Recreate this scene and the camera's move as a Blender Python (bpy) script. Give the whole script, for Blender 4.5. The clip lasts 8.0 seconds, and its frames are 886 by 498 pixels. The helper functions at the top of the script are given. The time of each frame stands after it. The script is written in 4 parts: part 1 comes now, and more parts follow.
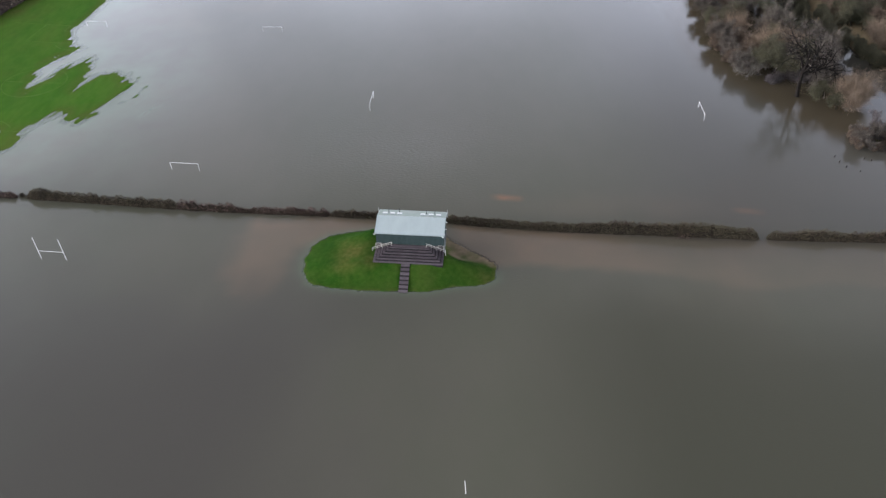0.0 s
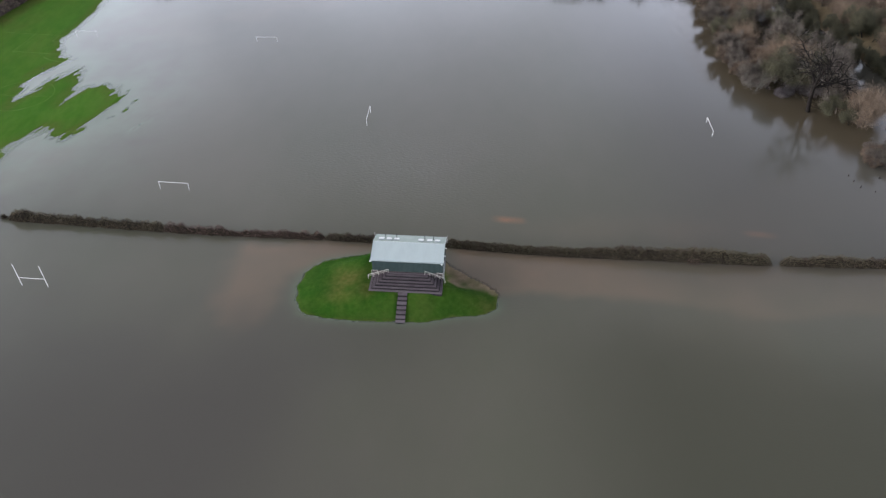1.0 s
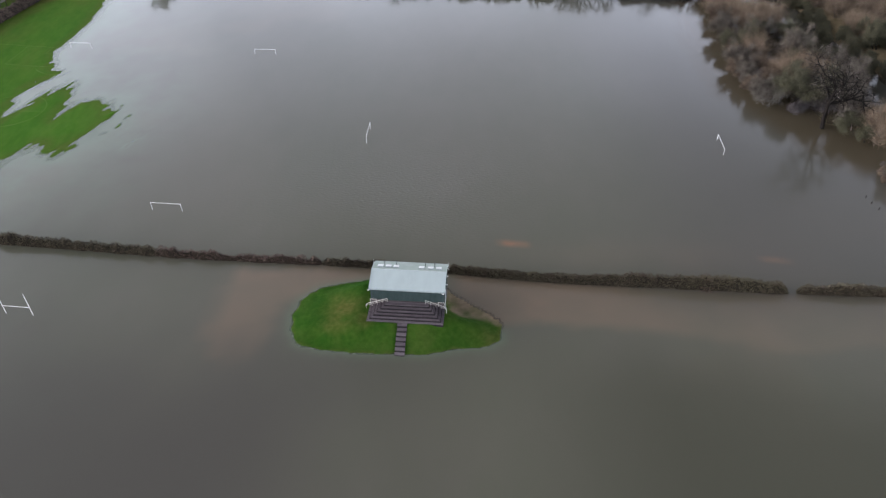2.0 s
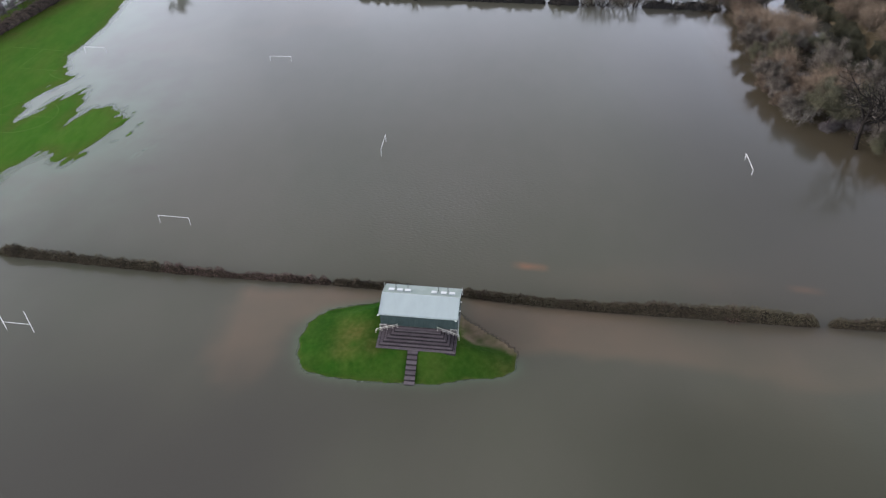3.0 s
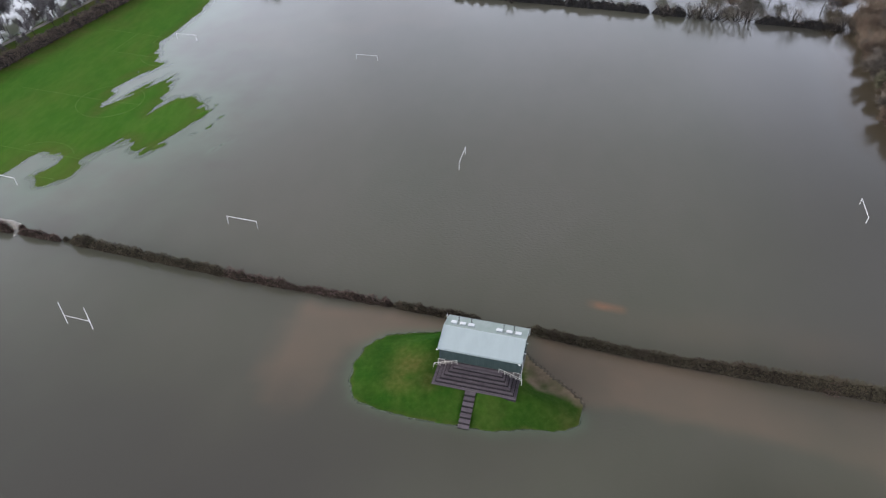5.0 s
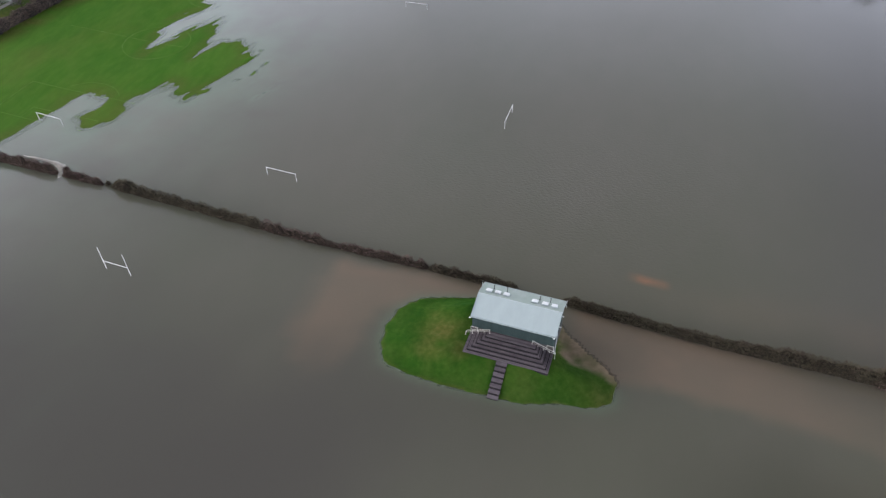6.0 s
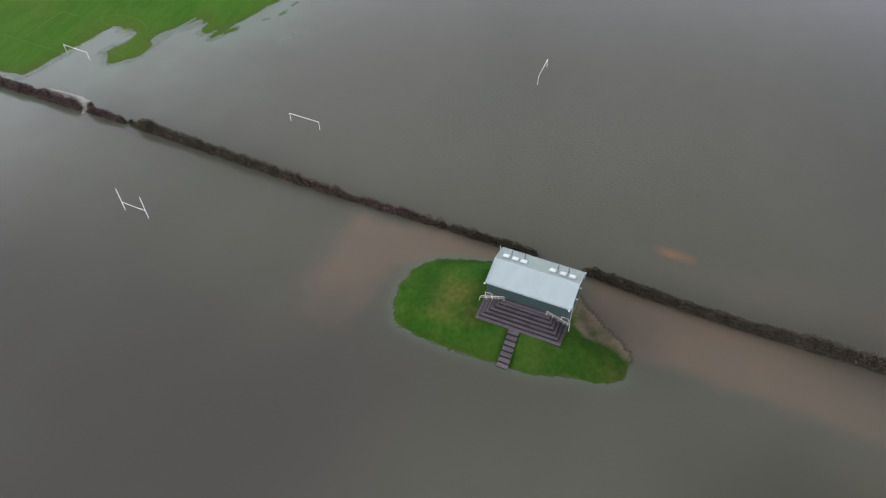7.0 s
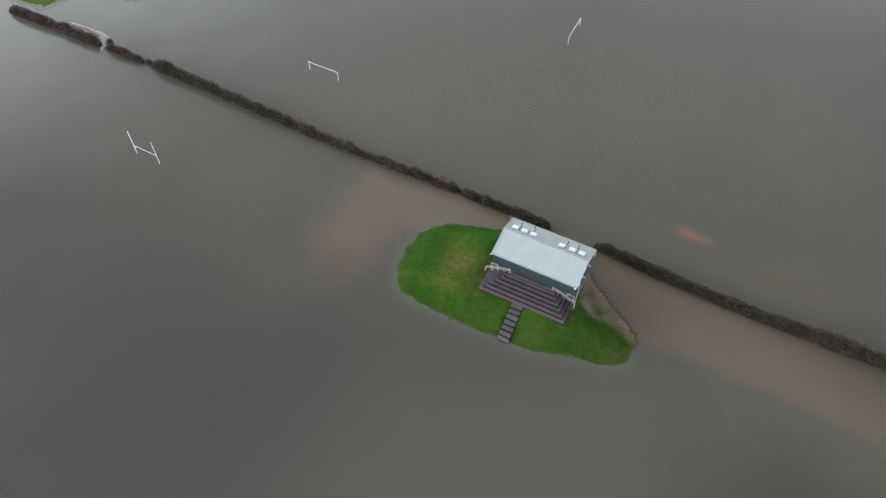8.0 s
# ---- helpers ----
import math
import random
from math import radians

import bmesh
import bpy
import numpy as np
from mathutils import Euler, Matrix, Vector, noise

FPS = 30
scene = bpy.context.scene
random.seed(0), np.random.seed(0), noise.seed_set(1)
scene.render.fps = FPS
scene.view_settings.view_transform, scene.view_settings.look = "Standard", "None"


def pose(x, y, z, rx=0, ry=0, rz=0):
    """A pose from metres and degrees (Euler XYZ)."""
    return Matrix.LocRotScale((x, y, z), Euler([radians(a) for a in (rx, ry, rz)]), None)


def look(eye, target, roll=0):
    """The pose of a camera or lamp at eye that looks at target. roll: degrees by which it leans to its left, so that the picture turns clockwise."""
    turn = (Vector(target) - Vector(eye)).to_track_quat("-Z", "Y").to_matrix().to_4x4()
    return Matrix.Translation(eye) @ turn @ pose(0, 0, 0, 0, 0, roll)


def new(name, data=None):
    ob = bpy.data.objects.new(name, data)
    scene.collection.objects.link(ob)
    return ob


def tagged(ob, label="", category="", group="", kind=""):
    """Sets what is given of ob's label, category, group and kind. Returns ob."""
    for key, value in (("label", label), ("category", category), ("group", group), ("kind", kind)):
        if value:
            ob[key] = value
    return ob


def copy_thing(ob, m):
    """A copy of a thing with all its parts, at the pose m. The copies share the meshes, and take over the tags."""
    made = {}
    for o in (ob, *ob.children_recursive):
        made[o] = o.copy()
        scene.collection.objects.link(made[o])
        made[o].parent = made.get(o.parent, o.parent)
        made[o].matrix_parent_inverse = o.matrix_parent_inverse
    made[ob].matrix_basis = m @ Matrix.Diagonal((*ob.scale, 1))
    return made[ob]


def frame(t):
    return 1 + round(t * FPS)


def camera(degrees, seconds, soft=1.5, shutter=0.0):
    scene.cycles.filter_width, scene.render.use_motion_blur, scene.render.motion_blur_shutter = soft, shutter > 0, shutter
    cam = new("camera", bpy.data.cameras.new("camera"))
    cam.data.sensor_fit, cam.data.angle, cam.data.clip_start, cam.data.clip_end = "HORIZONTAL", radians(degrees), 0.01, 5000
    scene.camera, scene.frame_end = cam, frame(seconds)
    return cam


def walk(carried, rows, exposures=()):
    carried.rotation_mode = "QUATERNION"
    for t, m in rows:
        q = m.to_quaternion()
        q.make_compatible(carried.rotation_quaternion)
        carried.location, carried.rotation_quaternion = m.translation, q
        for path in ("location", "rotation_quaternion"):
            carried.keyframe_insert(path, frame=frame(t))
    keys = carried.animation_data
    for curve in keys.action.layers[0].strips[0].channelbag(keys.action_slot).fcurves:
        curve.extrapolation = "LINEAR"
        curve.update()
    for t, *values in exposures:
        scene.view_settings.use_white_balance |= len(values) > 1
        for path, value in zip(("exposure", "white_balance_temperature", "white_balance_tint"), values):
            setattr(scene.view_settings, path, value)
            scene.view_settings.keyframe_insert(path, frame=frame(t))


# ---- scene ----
cam = camera(62.7, 8.0, soft=1.3)
PATH = [
    (0, (-1.01, -0.47, 99.81), (-1.024, 1.073, 98.537), -0.3),
    (0.5, (-1.042, 3.893, 99.756), (-1.055, 5.436, 98.484), -0.3),
    (1, (-1.032, 8.157, 99.693), (-1.044, 9.7, 98.421), -0.2),
    (1.5, (-0.94, 12.195, 99.621), (-0.952, 13.741, 98.352), -0.3),
    (3, (-0.455, 23.219, 99.278), (-0.521, 24.766, 98.013), -0.2),
    (3.5, (-0.324, 26.604, 99.227), (-0.424, 28.151, 97.964), -0.3),
    (4, (-0.22, 29.689, 99.192), (-0.365, 31.235, 97.932), -0.3),
    (4.5, (-0.139, 32.405, 99.159), (-0.349, 33.943, 97.898), -0.2),
    (6, (0.152, 39.522, 98.909), (-0.224, 40.911, 97.52), -0.6),
    (6.5, (0.671, 42.039, 98.87), (0.267, 43.36, 97.424), -0.4),
    (7, (1.556, 44.767, 98.843), (1.123, 46.019, 97.346), -0.2),
    (7.5, (2.656, 47.685, 98.824), (2.198, 48.867, 97.277), -0.0),
    (8, (3.81, 50.664, 98.823), (3.335, 51.775, 97.229), 0.3),
]
EXPOSURES = [(0, 0.03), (4.5, 0.01), (6.0, 0.02), (7.0, 0.1), (8, 0.19)]
walk(cam, [(t, look(eye, target, roll)) for t, eye, target, roll in PATH], EXPOSURES)


# ---- world and light ----
def overcast_sky():
    w = bpy.data.worlds.new("overcast_sky")
    scene.world = w
    w.use_nodes = True
    nt = w.node_tree
    nt.nodes.clear()
    out = nt.nodes.new("ShaderNodeOutputWorld")
    bg = nt.nodes.new("ShaderNodeBackground")
    sky = nt.nodes.new("ShaderNodeTexSky")
    sky.sky_type = "NISHITA"
    sky.sun_disc = False
    sky.sun_elevation = radians(SUN_ELEVATION)
    sky.sun_rotation = radians(SUN_AZIMUTH)
    sky.air_density, sky.dust_density, sky.ozone_density = 1.0, 1.2, 2.0
    grey = nt.nodes.new("ShaderNodeHueSaturation")
    grey.inputs["Saturation"].default_value = 0.36
    nt.links.new(sky.outputs[0], grey.inputs["Color"])
    # broken layers of cloud
    co = nt.nodes.new("ShaderNodeTexCoord")
    mp = nt.nodes.new("ShaderNodeMapping")
    mp.inputs["Scale"].default_value = (1.0, 1.0, 2.6)
    cloud = nt.nodes.new("ShaderNodeTexNoise")
    cloud.inputs["Scale"].default_value = 2.3
    cloud.inputs["Detail"].default_value = 5.0
    cloud.inputs["Roughness"].default_value = 0.5
    ramp = nt.nodes.new("ShaderNodeValToRGB")
    ramp.color_ramp.elements[0].position = 0.3
    ramp.color_ramp.elements[0].color = (0.69, 0.67, 0.715, 1)
    ramp.color_ramp.elements[1].position = 0.72
    ramp.color_ramp.elements[1].color = (1.33, 1.285, 1.355, 1)
    mul = nt.nodes.new("ShaderNodeMix")
    mul.data_type, mul.blend_type = "RGBA", "MULTIPLY"
    mul.inputs["Factor"].default_value = 1.0
    nt.links.new(co.outputs["Generated"], mp.inputs["Vector"])
    nt.links.new(mp.outputs[0], cloud.inputs["Vector"])
    nt.links.new(cloud.outputs["Fac"], ramp.inputs["Fac"])
    nt.links.new(grey.outputs[0], mul.inputs["A"])
    nt.links.new(ramp.outputs[0], mul.inputs["B"])
    # the cloud layer thins and brightens towards the horizon
    sep = nt.nodes.new("ShaderNodeSeparateXYZ")
    nt.links.new(co.outputs["Generated"], sep.inputs[0])
    haze = nt.nodes.new("ShaderNodeMapRange")
    haze.interpolation_type = "SMOOTHSTEP"
    haze.inputs["From Min"].default_value, haze.inputs["From Max"].default_value = 0.0, 0.85
    haze.inputs["To Min"].default_value, haze.inputs["To Max"].default_value = 15.3, 0.85
    nt.links.new(sep.outputs["Z"], haze.inputs["Value"])
    mul2 = nt.nodes.new("ShaderNodeMix")
    mul2.data_type, mul2.blend_type = "RGBA", "MULTIPLY"
    mul2.inputs["Factor"].default_value = 1.0
    nt.links.new(mul.outputs["Result"], mul2.inputs["A"])
    nt.links.new(haze.outputs[0], mul2.inputs["B"])
    nt.links.new(mul2.outputs["Result"], bg.inputs["Color"])
    bg.inputs["Strength"].default_value = SKY_STRENGTH
    nt.links.new(bg.outputs[0], out.inputs[0])


SUN_ELEVATION, SUN_AZIMUTH, SKY_STRENGTH = 24.0, -90.0, 0.0792
overcast_sky()
sun = new("sun", bpy.data.lights.new("sun", "SUN"))
sun.data.energy, sun.data.angle, sun.data.color = 0.5, radians(130), (1.0, 0.97, 0.93)
sun.matrix_world = look((200 * math.sin(radians(SUN_AZIMUTH)), 200 * math.cos(radians(SUN_AZIMUTH)), 200 * math.tan(radians(SUN_ELEVATION))), (0, 0, 0))
scene.view_settings.exposure = 0.0


# ---- materials ----
def material(name, colors, scale=1.0, detail=4.0, rough=0.8, metal=0.0, bump=0.0, bump_scale=20.0, big=0.0, stretch=(1, 1, 1), rand=0.0, island=False, spec=0.3):
    """Noise-mottled surface: colours along a ramp, a larger patchiness (big), piece-to-piece shift (rand) and relief."""
    m = bpy.data.materials.new(name)
    m.use_nodes = True
    nt = m.node_tree
    b = nt.nodes["Principled BSDF"]
    b.inputs["Roughness"].default_value = rough
    b.inputs["Metallic"].default_value = metal
    b.inputs["Specular IOR Level"].default_value = spec if rough < 0.9 else 0.04
    co = nt.nodes.new("ShaderNodeTexCoord")
    mp = nt.nodes.new("ShaderNodeMapping")
    mp.inputs["Scale"].default_value = stretch
    nt.links.new(co.outputs["Object"], mp.inputs["Vector"])
    n1 = nt.nodes.new("ShaderNodeTexNoise")
    n1.inputs["Scale"].default_value = scale
    n1.inputs["Detail"].default_value = detail
    n1.inputs["Roughness"].default_value = 0.62
    nt.links.new(mp.outputs[0], n1.inputs["Vector"])
    fac = n1.outputs["Fac"]

    def add(a, bsock, k):
        x = nt.nodes.new("ShaderNodeMath")
        x.operation = "MULTIPLY_ADD"
        nt.links.new(bsock, x.inputs[0])
        x.inputs[1].default_value = k
        nt.links.new(a, x.inputs[2])
        y = nt.nodes.new("ShaderNodeMath")
        y.operation = "SUBTRACT"
        nt.links.new(x.outputs[0], y.inputs[0])
        y.inputs[1].default_value = k / 2
        return y.outputs[0]

    if big:
        n2 = nt.nodes.new("ShaderNodeTexNoise")
        n2.inputs["Scale"].default_value = scale * 0.13
        n2.inputs["Detail"].default_value = 3
        nt.links.new(mp.outputs[0], n2.inputs["Vector"])
        fac = add(fac, n2.outputs["Fac"], big)
    if rand:
        if island:
            g = nt.nodes.new("ShaderNodeNewGeometry")
            fac = add(fac, g.outputs["Random Per Island"], rand)
        else:
            g = nt.nodes.new("ShaderNodeObjectInfo")
            fac = add(fac, g.outputs["Random"], rand)
    ramp = nt.nodes.new("ShaderNodeValToRGB")
    els = ramp.color_ramp.elements
    while len(els) < len(colors):
        els.new(0.5)
    for i, c in enumerate(colors):
        els[i].position = 0.28 + 0.44 * i / max(1, len(colors) - 1)
        els[i].color = (*c, 1)
    nt.links.new(fac, ramp.inputs["Fac"])
    nt.links.new(ramp.outputs[0], b.inputs["Base Color"])
    if bump:
        n3 = nt.nodes.new("ShaderNodeTexNoise")
        n3.inputs["Scale"].default_value = bump_scale
        n3.inputs["Detail"].default_value = 3
        nt.links.new(mp.outputs[0], n3.inputs["Vector"])
        bp = nt.nodes.new("ShaderNodeBump")
        bp.inputs["Strength"].default_value = bump
        bp.inputs["Distance"].default_value = 0.05
        nt.links.new(n3.outputs["Fac"], bp.inputs["Height"])
        nt.links.new(bp.outputs[0], b.inputs["Normal"])
    return m


ROOF = material("coated_roof_sheet", [(0.2411, 0.2851, 0.2849), (0.2633, 0.3083, 0.3072), (0.2813, 0.327, 0.3265)], 0.5, 5, 0.5, 0.0, 0.1, 6, 0.5, (1, 0.25, 1))
ROOF_MOSSY = material("weathered_roof_sheet", [(0.1568, 0.2014, 0.1786), (0.1852, 0.2261, 0.2052), (0.2137, 0.2489, 0.2327)], 0.7, 5, 0.6, 0.0, 0.1, 6, 0.7, (1, 0.4, 1))
TRIM = material("pale_trim", [(0.34, 0.36, 0.36), (0.42, 0.44, 0.44)], 3, 4, 0.5)
WALL = material("dark_green_cladding", [(0.0186, 0.0295, 0.029), (0.0246, 0.0377, 0.0371), (0.0305, 0.0442, 0.0436)], 1.2, 5, 0.6, 0.0, 0.15, 8, 0.5, (1, 1, 0.3), spec=0.12)
PLINTH = material("plinth_brick", [(0.063, 0.0595, 0.0595), (0.098, 0.084, 0.0805)], 3, 4, 0.9, 0, 0.3, 15)
DOME = material("white_rooflight", [(0.40, 0.42, 0.42), (0.45, 0.47, 0.47)], 2, 2, 0.3)
CURB = material("rooflight_kerb", [(0.24, 0.28, 0.28), (0.3, 0.34, 0.34)], 3, 3, 0.5)
DARK_METAL = material("dark_metal", [(0.04, 0.045, 0.05), (0.07, 0.07, 0.075)], 5, 3, 0.5, 0.4)
RAIL = material("cream_painted_steel", [(0.374, 0.359, 0.3216), (0.4488, 0.4338, 0.3964)], 6, 3, 0.5)
WHITE = material("white_painted_steel", [(0.4784, 0.4784, 0.4692), (0.5888, 0.5888, 0.5796)], 2, 3, 0.45)
DECK_SHADED = material("shaded_timber_deck", [(0.0135, 0.0117, 0.0131), (0.0225, 0.0194, 0.0212)], 2.2, 6, 0.92, 0, 0.25, 14, 0.4, (0.25, 1, 1), 0.4)
DECK = material("grey_timber_deck", [(0.05, 0.0425, 0.047), (0.07, 0.06, 0.066), (0.094, 0.082, 0.0885)], 2.2, 6, 0.92, 0, 0.25, 14, 0.4, (0.25, 1, 1), 0.5)
RISER = material("dark_wet_riser", [(0.0154, 0.014, 0.0154), (0.0315, 0.028, 0.0301)], 2, 4, 0.95, 0, 0.2, 10)
BARK = material("grey_brown_bark", [(0.05, 0.043, 0.037), (0.09, 0.078, 0.066), (0.13, 0.115, 0.1)], 1.5, 5, 0.95, 0, 0.3, 8, 0.4, (1, 1, 0.4))
BLACK_BARK = material("wet_black_bark", [(0.006, 0.0055, 0.005), (0.014, 0.012, 0.011)], 1.5, 5, 0.95, 0, 0.3, 8)
PALE_BARK = material("pale_lichened_bark", [(0.072, 0.0672, 0.06), (0.114, 0.108, 0.099), (0.156, 0.15, 0.138)], 1.5, 5, 0.95, 0, 0.3, 8)
DARK_BARK = material("dark_bark", [(0.014, 0.012, 0.011), (0.03, 0.027, 0.024)], 1.5, 5, 0.95, 0, 0.3, 8)
TWIG_GREY = material("grey_twigs", [(0.0418, 0.0357, 0.0313), (0.0696, 0.0609, 0.0522), (0.1087, 0.0974, 0.0853)], 0.5, 3, 0.95, rand=0.5, island=True)
TWIG_PALE = material("pale_lichened_twigs", [(0.0448, 0.0403, 0.035), (0.0762, 0.0694, 0.0605), (0.1344, 0.1254, 0.112)], 0.5, 3, 0.95, rand=0.5, island=True)
TWIG_RUSSET = material("russet_twigs", [(0.046, 0.034, 0.0264), (0.0828, 0.062, 0.0473), (0.1196, 0.096, 0.0748)], 0.5, 3, 0.95, rand=0.5, island=True)
TWIG_BUFF = material("buff_stems", [(0.075, 0.057, 0.042), (0.12, 0.092, 0.069), (0.17, 0.135, 0.102)], 0.5, 3, 0.95, rand=0.5, island=True)
LEAF_OLIVE = material("olive_ivy_leaves", [(0.0208, 0.0216, 0.012), (0.04, 0.0392, 0.0216), (0.068, 0.064, 0.0368)], 0.5, 3, 0.8, rand=0.6, island=True)
LEAF_DARK = material("dark_evergreen_leaves", [(0.0252, 0.0266, 0.0144), (0.0475, 0.0461, 0.0259), (0.0828, 0.0734, 0.0432)], 0.4, 3, 0.8, rand=0.6, island=True)
HEDGE_TWIG = material("hedge_twigs", [(0.042, 0.032, 0.026), (0.058, 0.047, 0.035), (0.064, 0.059, 0.036), (0.078, 0.069, 0.047)], 0.45, 4, 0.95, big=0.9, rand=0.5, island=True)
HEDGE_TWIG_RED = material("reddish_hedge_twigs", [(0.0414, 0.0253, 0.0242), (0.0828, 0.0529, 0.0471), (0.0644, 0.0552, 0.0356), (0.138, 0.0978, 0.0862)], 0.45, 4, 0.95, big=0.7, rand=0.55, island=True)
HEDGE_TWIG_OLIVE = material("olive_hedge_twigs", [(0.0299, 0.0253, 0.0196), (0.0552, 0.0471, 0.0322), (0.0759, 0.0701, 0.0425), (0.1081, 0.0885, 0.0644)], 0.45, 4, 0.95, big=0.9, rand=0.5, island=True)
BANK_TWIG = material("dull_bank_twigs", [(0.0403, 0.0308, 0.0263), (0.0775, 0.0602, 0.05), (0.1318, 0.1036, 0.085)], 0.3, 4, 0.95, rand=0.55, island=True)
DARK_TWIG = material("dark_twigs", [(0.015, 0.0135, 0.012), (0.03, 0.0263, 0.0225), (0.051, 0.045, 0.0375)], 0.3, 4, 0.95, rand=0.55, island=True)
# near-black hedge cores: the shade among the twigs put into the colour
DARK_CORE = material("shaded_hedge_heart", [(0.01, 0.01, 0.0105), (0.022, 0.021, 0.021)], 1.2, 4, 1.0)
TWIG_MAUVE = material("mauve_grey_twigs", [(0.04, 0.0352, 0.0368), (0.068, 0.0608, 0.0624), (0.104, 0.0944, 0.0944)], 0.5, 3, 0.95, rand=0.5, island=True)
HEDGE_CORE = material("hedge_heart_shade", [(0.012, 0.0095, 0.0075), (0.025, 0.02, 0.0145)], 1.2, 4, 1.0)
GRASS_TUFT = material("grass_blades", [(0.0125, 0.0422, 0.0045), (0.0203, 0.0581, 0.0072), (0.0429, 0.0757, 0.0153)], 0.25, 4, 0.9, rand=0.6, island=True)
SPIT = material("pale_wet_gravel", [(0.1658, 0.1595, 0.1403), (0.2422, 0.2295, 0.204), (0.306, 0.2932, 0.2613)], 1.1, 5, 0.95, 0, 0.3, 9)
GRAVEL = material("pale_track", [(0.11, 0.105, 0.095), (0.165, 0.155, 0.145), (0.21, 0.2, 0.19)], 0.6, 5, 0.95, 0, 0.3, 9)
CLAY = material("orange_clay", [(0.32, 0.12, 0.05), (0.45, 0.17, 0.07), (0.38, 0.16, 0.08)], 0.5, 4, 0.95)
CHALK = material("worn_white_line", [(0.05, 0.112, 0.014), (0.07, 0.135, 0.024), (0.115, 0.17, 0.058)], 0.5, 4, 0.95)


def ground_material():
    m = bpy.data.materials.new("meadow_and_mud")
    m.use_nodes = True
    nt = m.node_tree
    b = nt.nodes["Principled BSDF"]
    b.inputs["Roughness"].default_value = 0.95
    b.inputs["Specular IOR Level"].default_value = 0.02
    co = nt.nodes.new("ShaderNodeTexCoord")

    def noise_tex(scale, detail, stretch=None, rough=0.6):
        n = nt.nodes.new("ShaderNodeTexNoise")
        n.inputs["Scale"].default_value, n.inputs["Detail"].default_value, n.inputs["Roughness"].default_value = scale, detail, rough
        if stretch:
            mp = nt.nodes.new("ShaderNodeMapping")
            mp.inputs["Scale"].default_value, mp.inputs["Rotation"].default_value = stretch, (0, 0, radians(20))
            nt.links.new(co.outputs["Object"], mp.inputs["Vector"])
            nt.links.new(mp.outputs[0], n.inputs["Vector"])
        else:
            nt.links.new(co.outputs["Object"], n.inputs["Vector"])
        return n.outputs["Fac"]

    def ramp(fac, stops):
        r = nt.nodes.new("ShaderNodeValToRGB")
        while len(r.color_ramp.elements) < len(stops):
            r.color_ramp.elements.new(0.5)
        for e, (p, c) in zip(r.color_ramp.elements, stops):
            e.position, e.color = p, (*c, 1)
        nt.links.new(fac, r.inputs["Fac"])
        return r.outputs[0]

    def mix(a, bb, fac, blend="MIX"):
        x = nt.nodes.new("ShaderNodeMix")
        x.data_type, x.blend_type = "RGBA", blend
        nt.links.new(a, x.inputs["A"])
        nt.links.new(bb, x.inputs["B"])
        if isinstance(fac, float):
            x.inputs["Factor"].default_value = fac
        else:
            nt.links.new(fac, x.inputs["Factor"])
        return x.outputs["Result"]

    fine = ramp(noise_tex(1.1, 7, None, 0.7), [(0.33, (0.007, 0.03, 0.003)), (0.5, (0.015, 0.05, 0.005)), (0.66, (0.029, 0.068, 0.009))])
    broad = ramp(noise_tex(0.16, 5, (1.0, 0.8, 1.0)), [(0.35, (0.007, 0.036, 0.004)), (0.52, (0.016, 0.051, 0.006)), (0.68, (0.034, 0.059, 0.011))])
    grass = mix(fine, broad, 0.6)
    # the mown pitches are brighter than the rough mound
    mown = nt.nodes.new("ShaderNodeAttribute")
    mown.attribute_name = "mown"
    turf = mix(ramp(noise_tex(0.12, 6, (1.0, 0.3, 1.0)), [(0.35, (0.025, 0.076, 0.008)), (0.55, (0.037, 0.096, 0.01)), (0.72, (0.057, 0.107, 0.017))]),
               ramp(noise_tex(0.035, 4, (1.0, 0.6, 1.0)), [(0.38, (0.027, 0.09, 0.008)), (0.5, (0.041, 0.096, 0.011)), (0.62, (0.066, 0.093, 0.016))]), 0.5)
    turf = mix(turf, ramp(noise_tex(0.55, 7, (1.0, 0.35, 1.0), 0.7), [(0.36, (0.022, 0.062, 0.006)), (0.5, (0.039, 0.094, 0.011)), (0.64, (0.064, 0.123, 0.02))]), 0.22)
    grass = mix(grass, turf, mown.outputs["Fac"])
    worn = nt.nodes.new("ShaderNodeAttribute")
    worn.attribute_name = "worn"
    dry = ramp(noise_tex(1.1, 6), [(0.3, (0.044, 0.05, 0.011)), (0.55, (0.068, 0.062, 0.019)), (0.75, (0.092, 0.079, 0.033))])
    grass = mix(grass, dry, worn.outputs["Fac"])
    bed = nt.nodes.new("ShaderNodeAttribute")
    bed.attribute_name = "bed"
    silt = ramp(noise_tex(0.5, 6), [(0.35, (0.118, 0.09, 0.06)), (0.65, (0.172, 0.132, 0.09))])
    nt.links.new(mix(grass, silt, bed.outputs["Fac"]), b.inputs["Base Color"])
    bp = nt.nodes.new("ShaderNodeBump")
    bp.inputs["Strength"].default_value, bp.inputs["Distance"].default_value = 0.5, 0.08
    nt.links.new(noise_tex(5.0, 4), bp.inputs["Height"])
    nt.links.new(bp.outputs[0], b.inputs["Normal"])
    return m


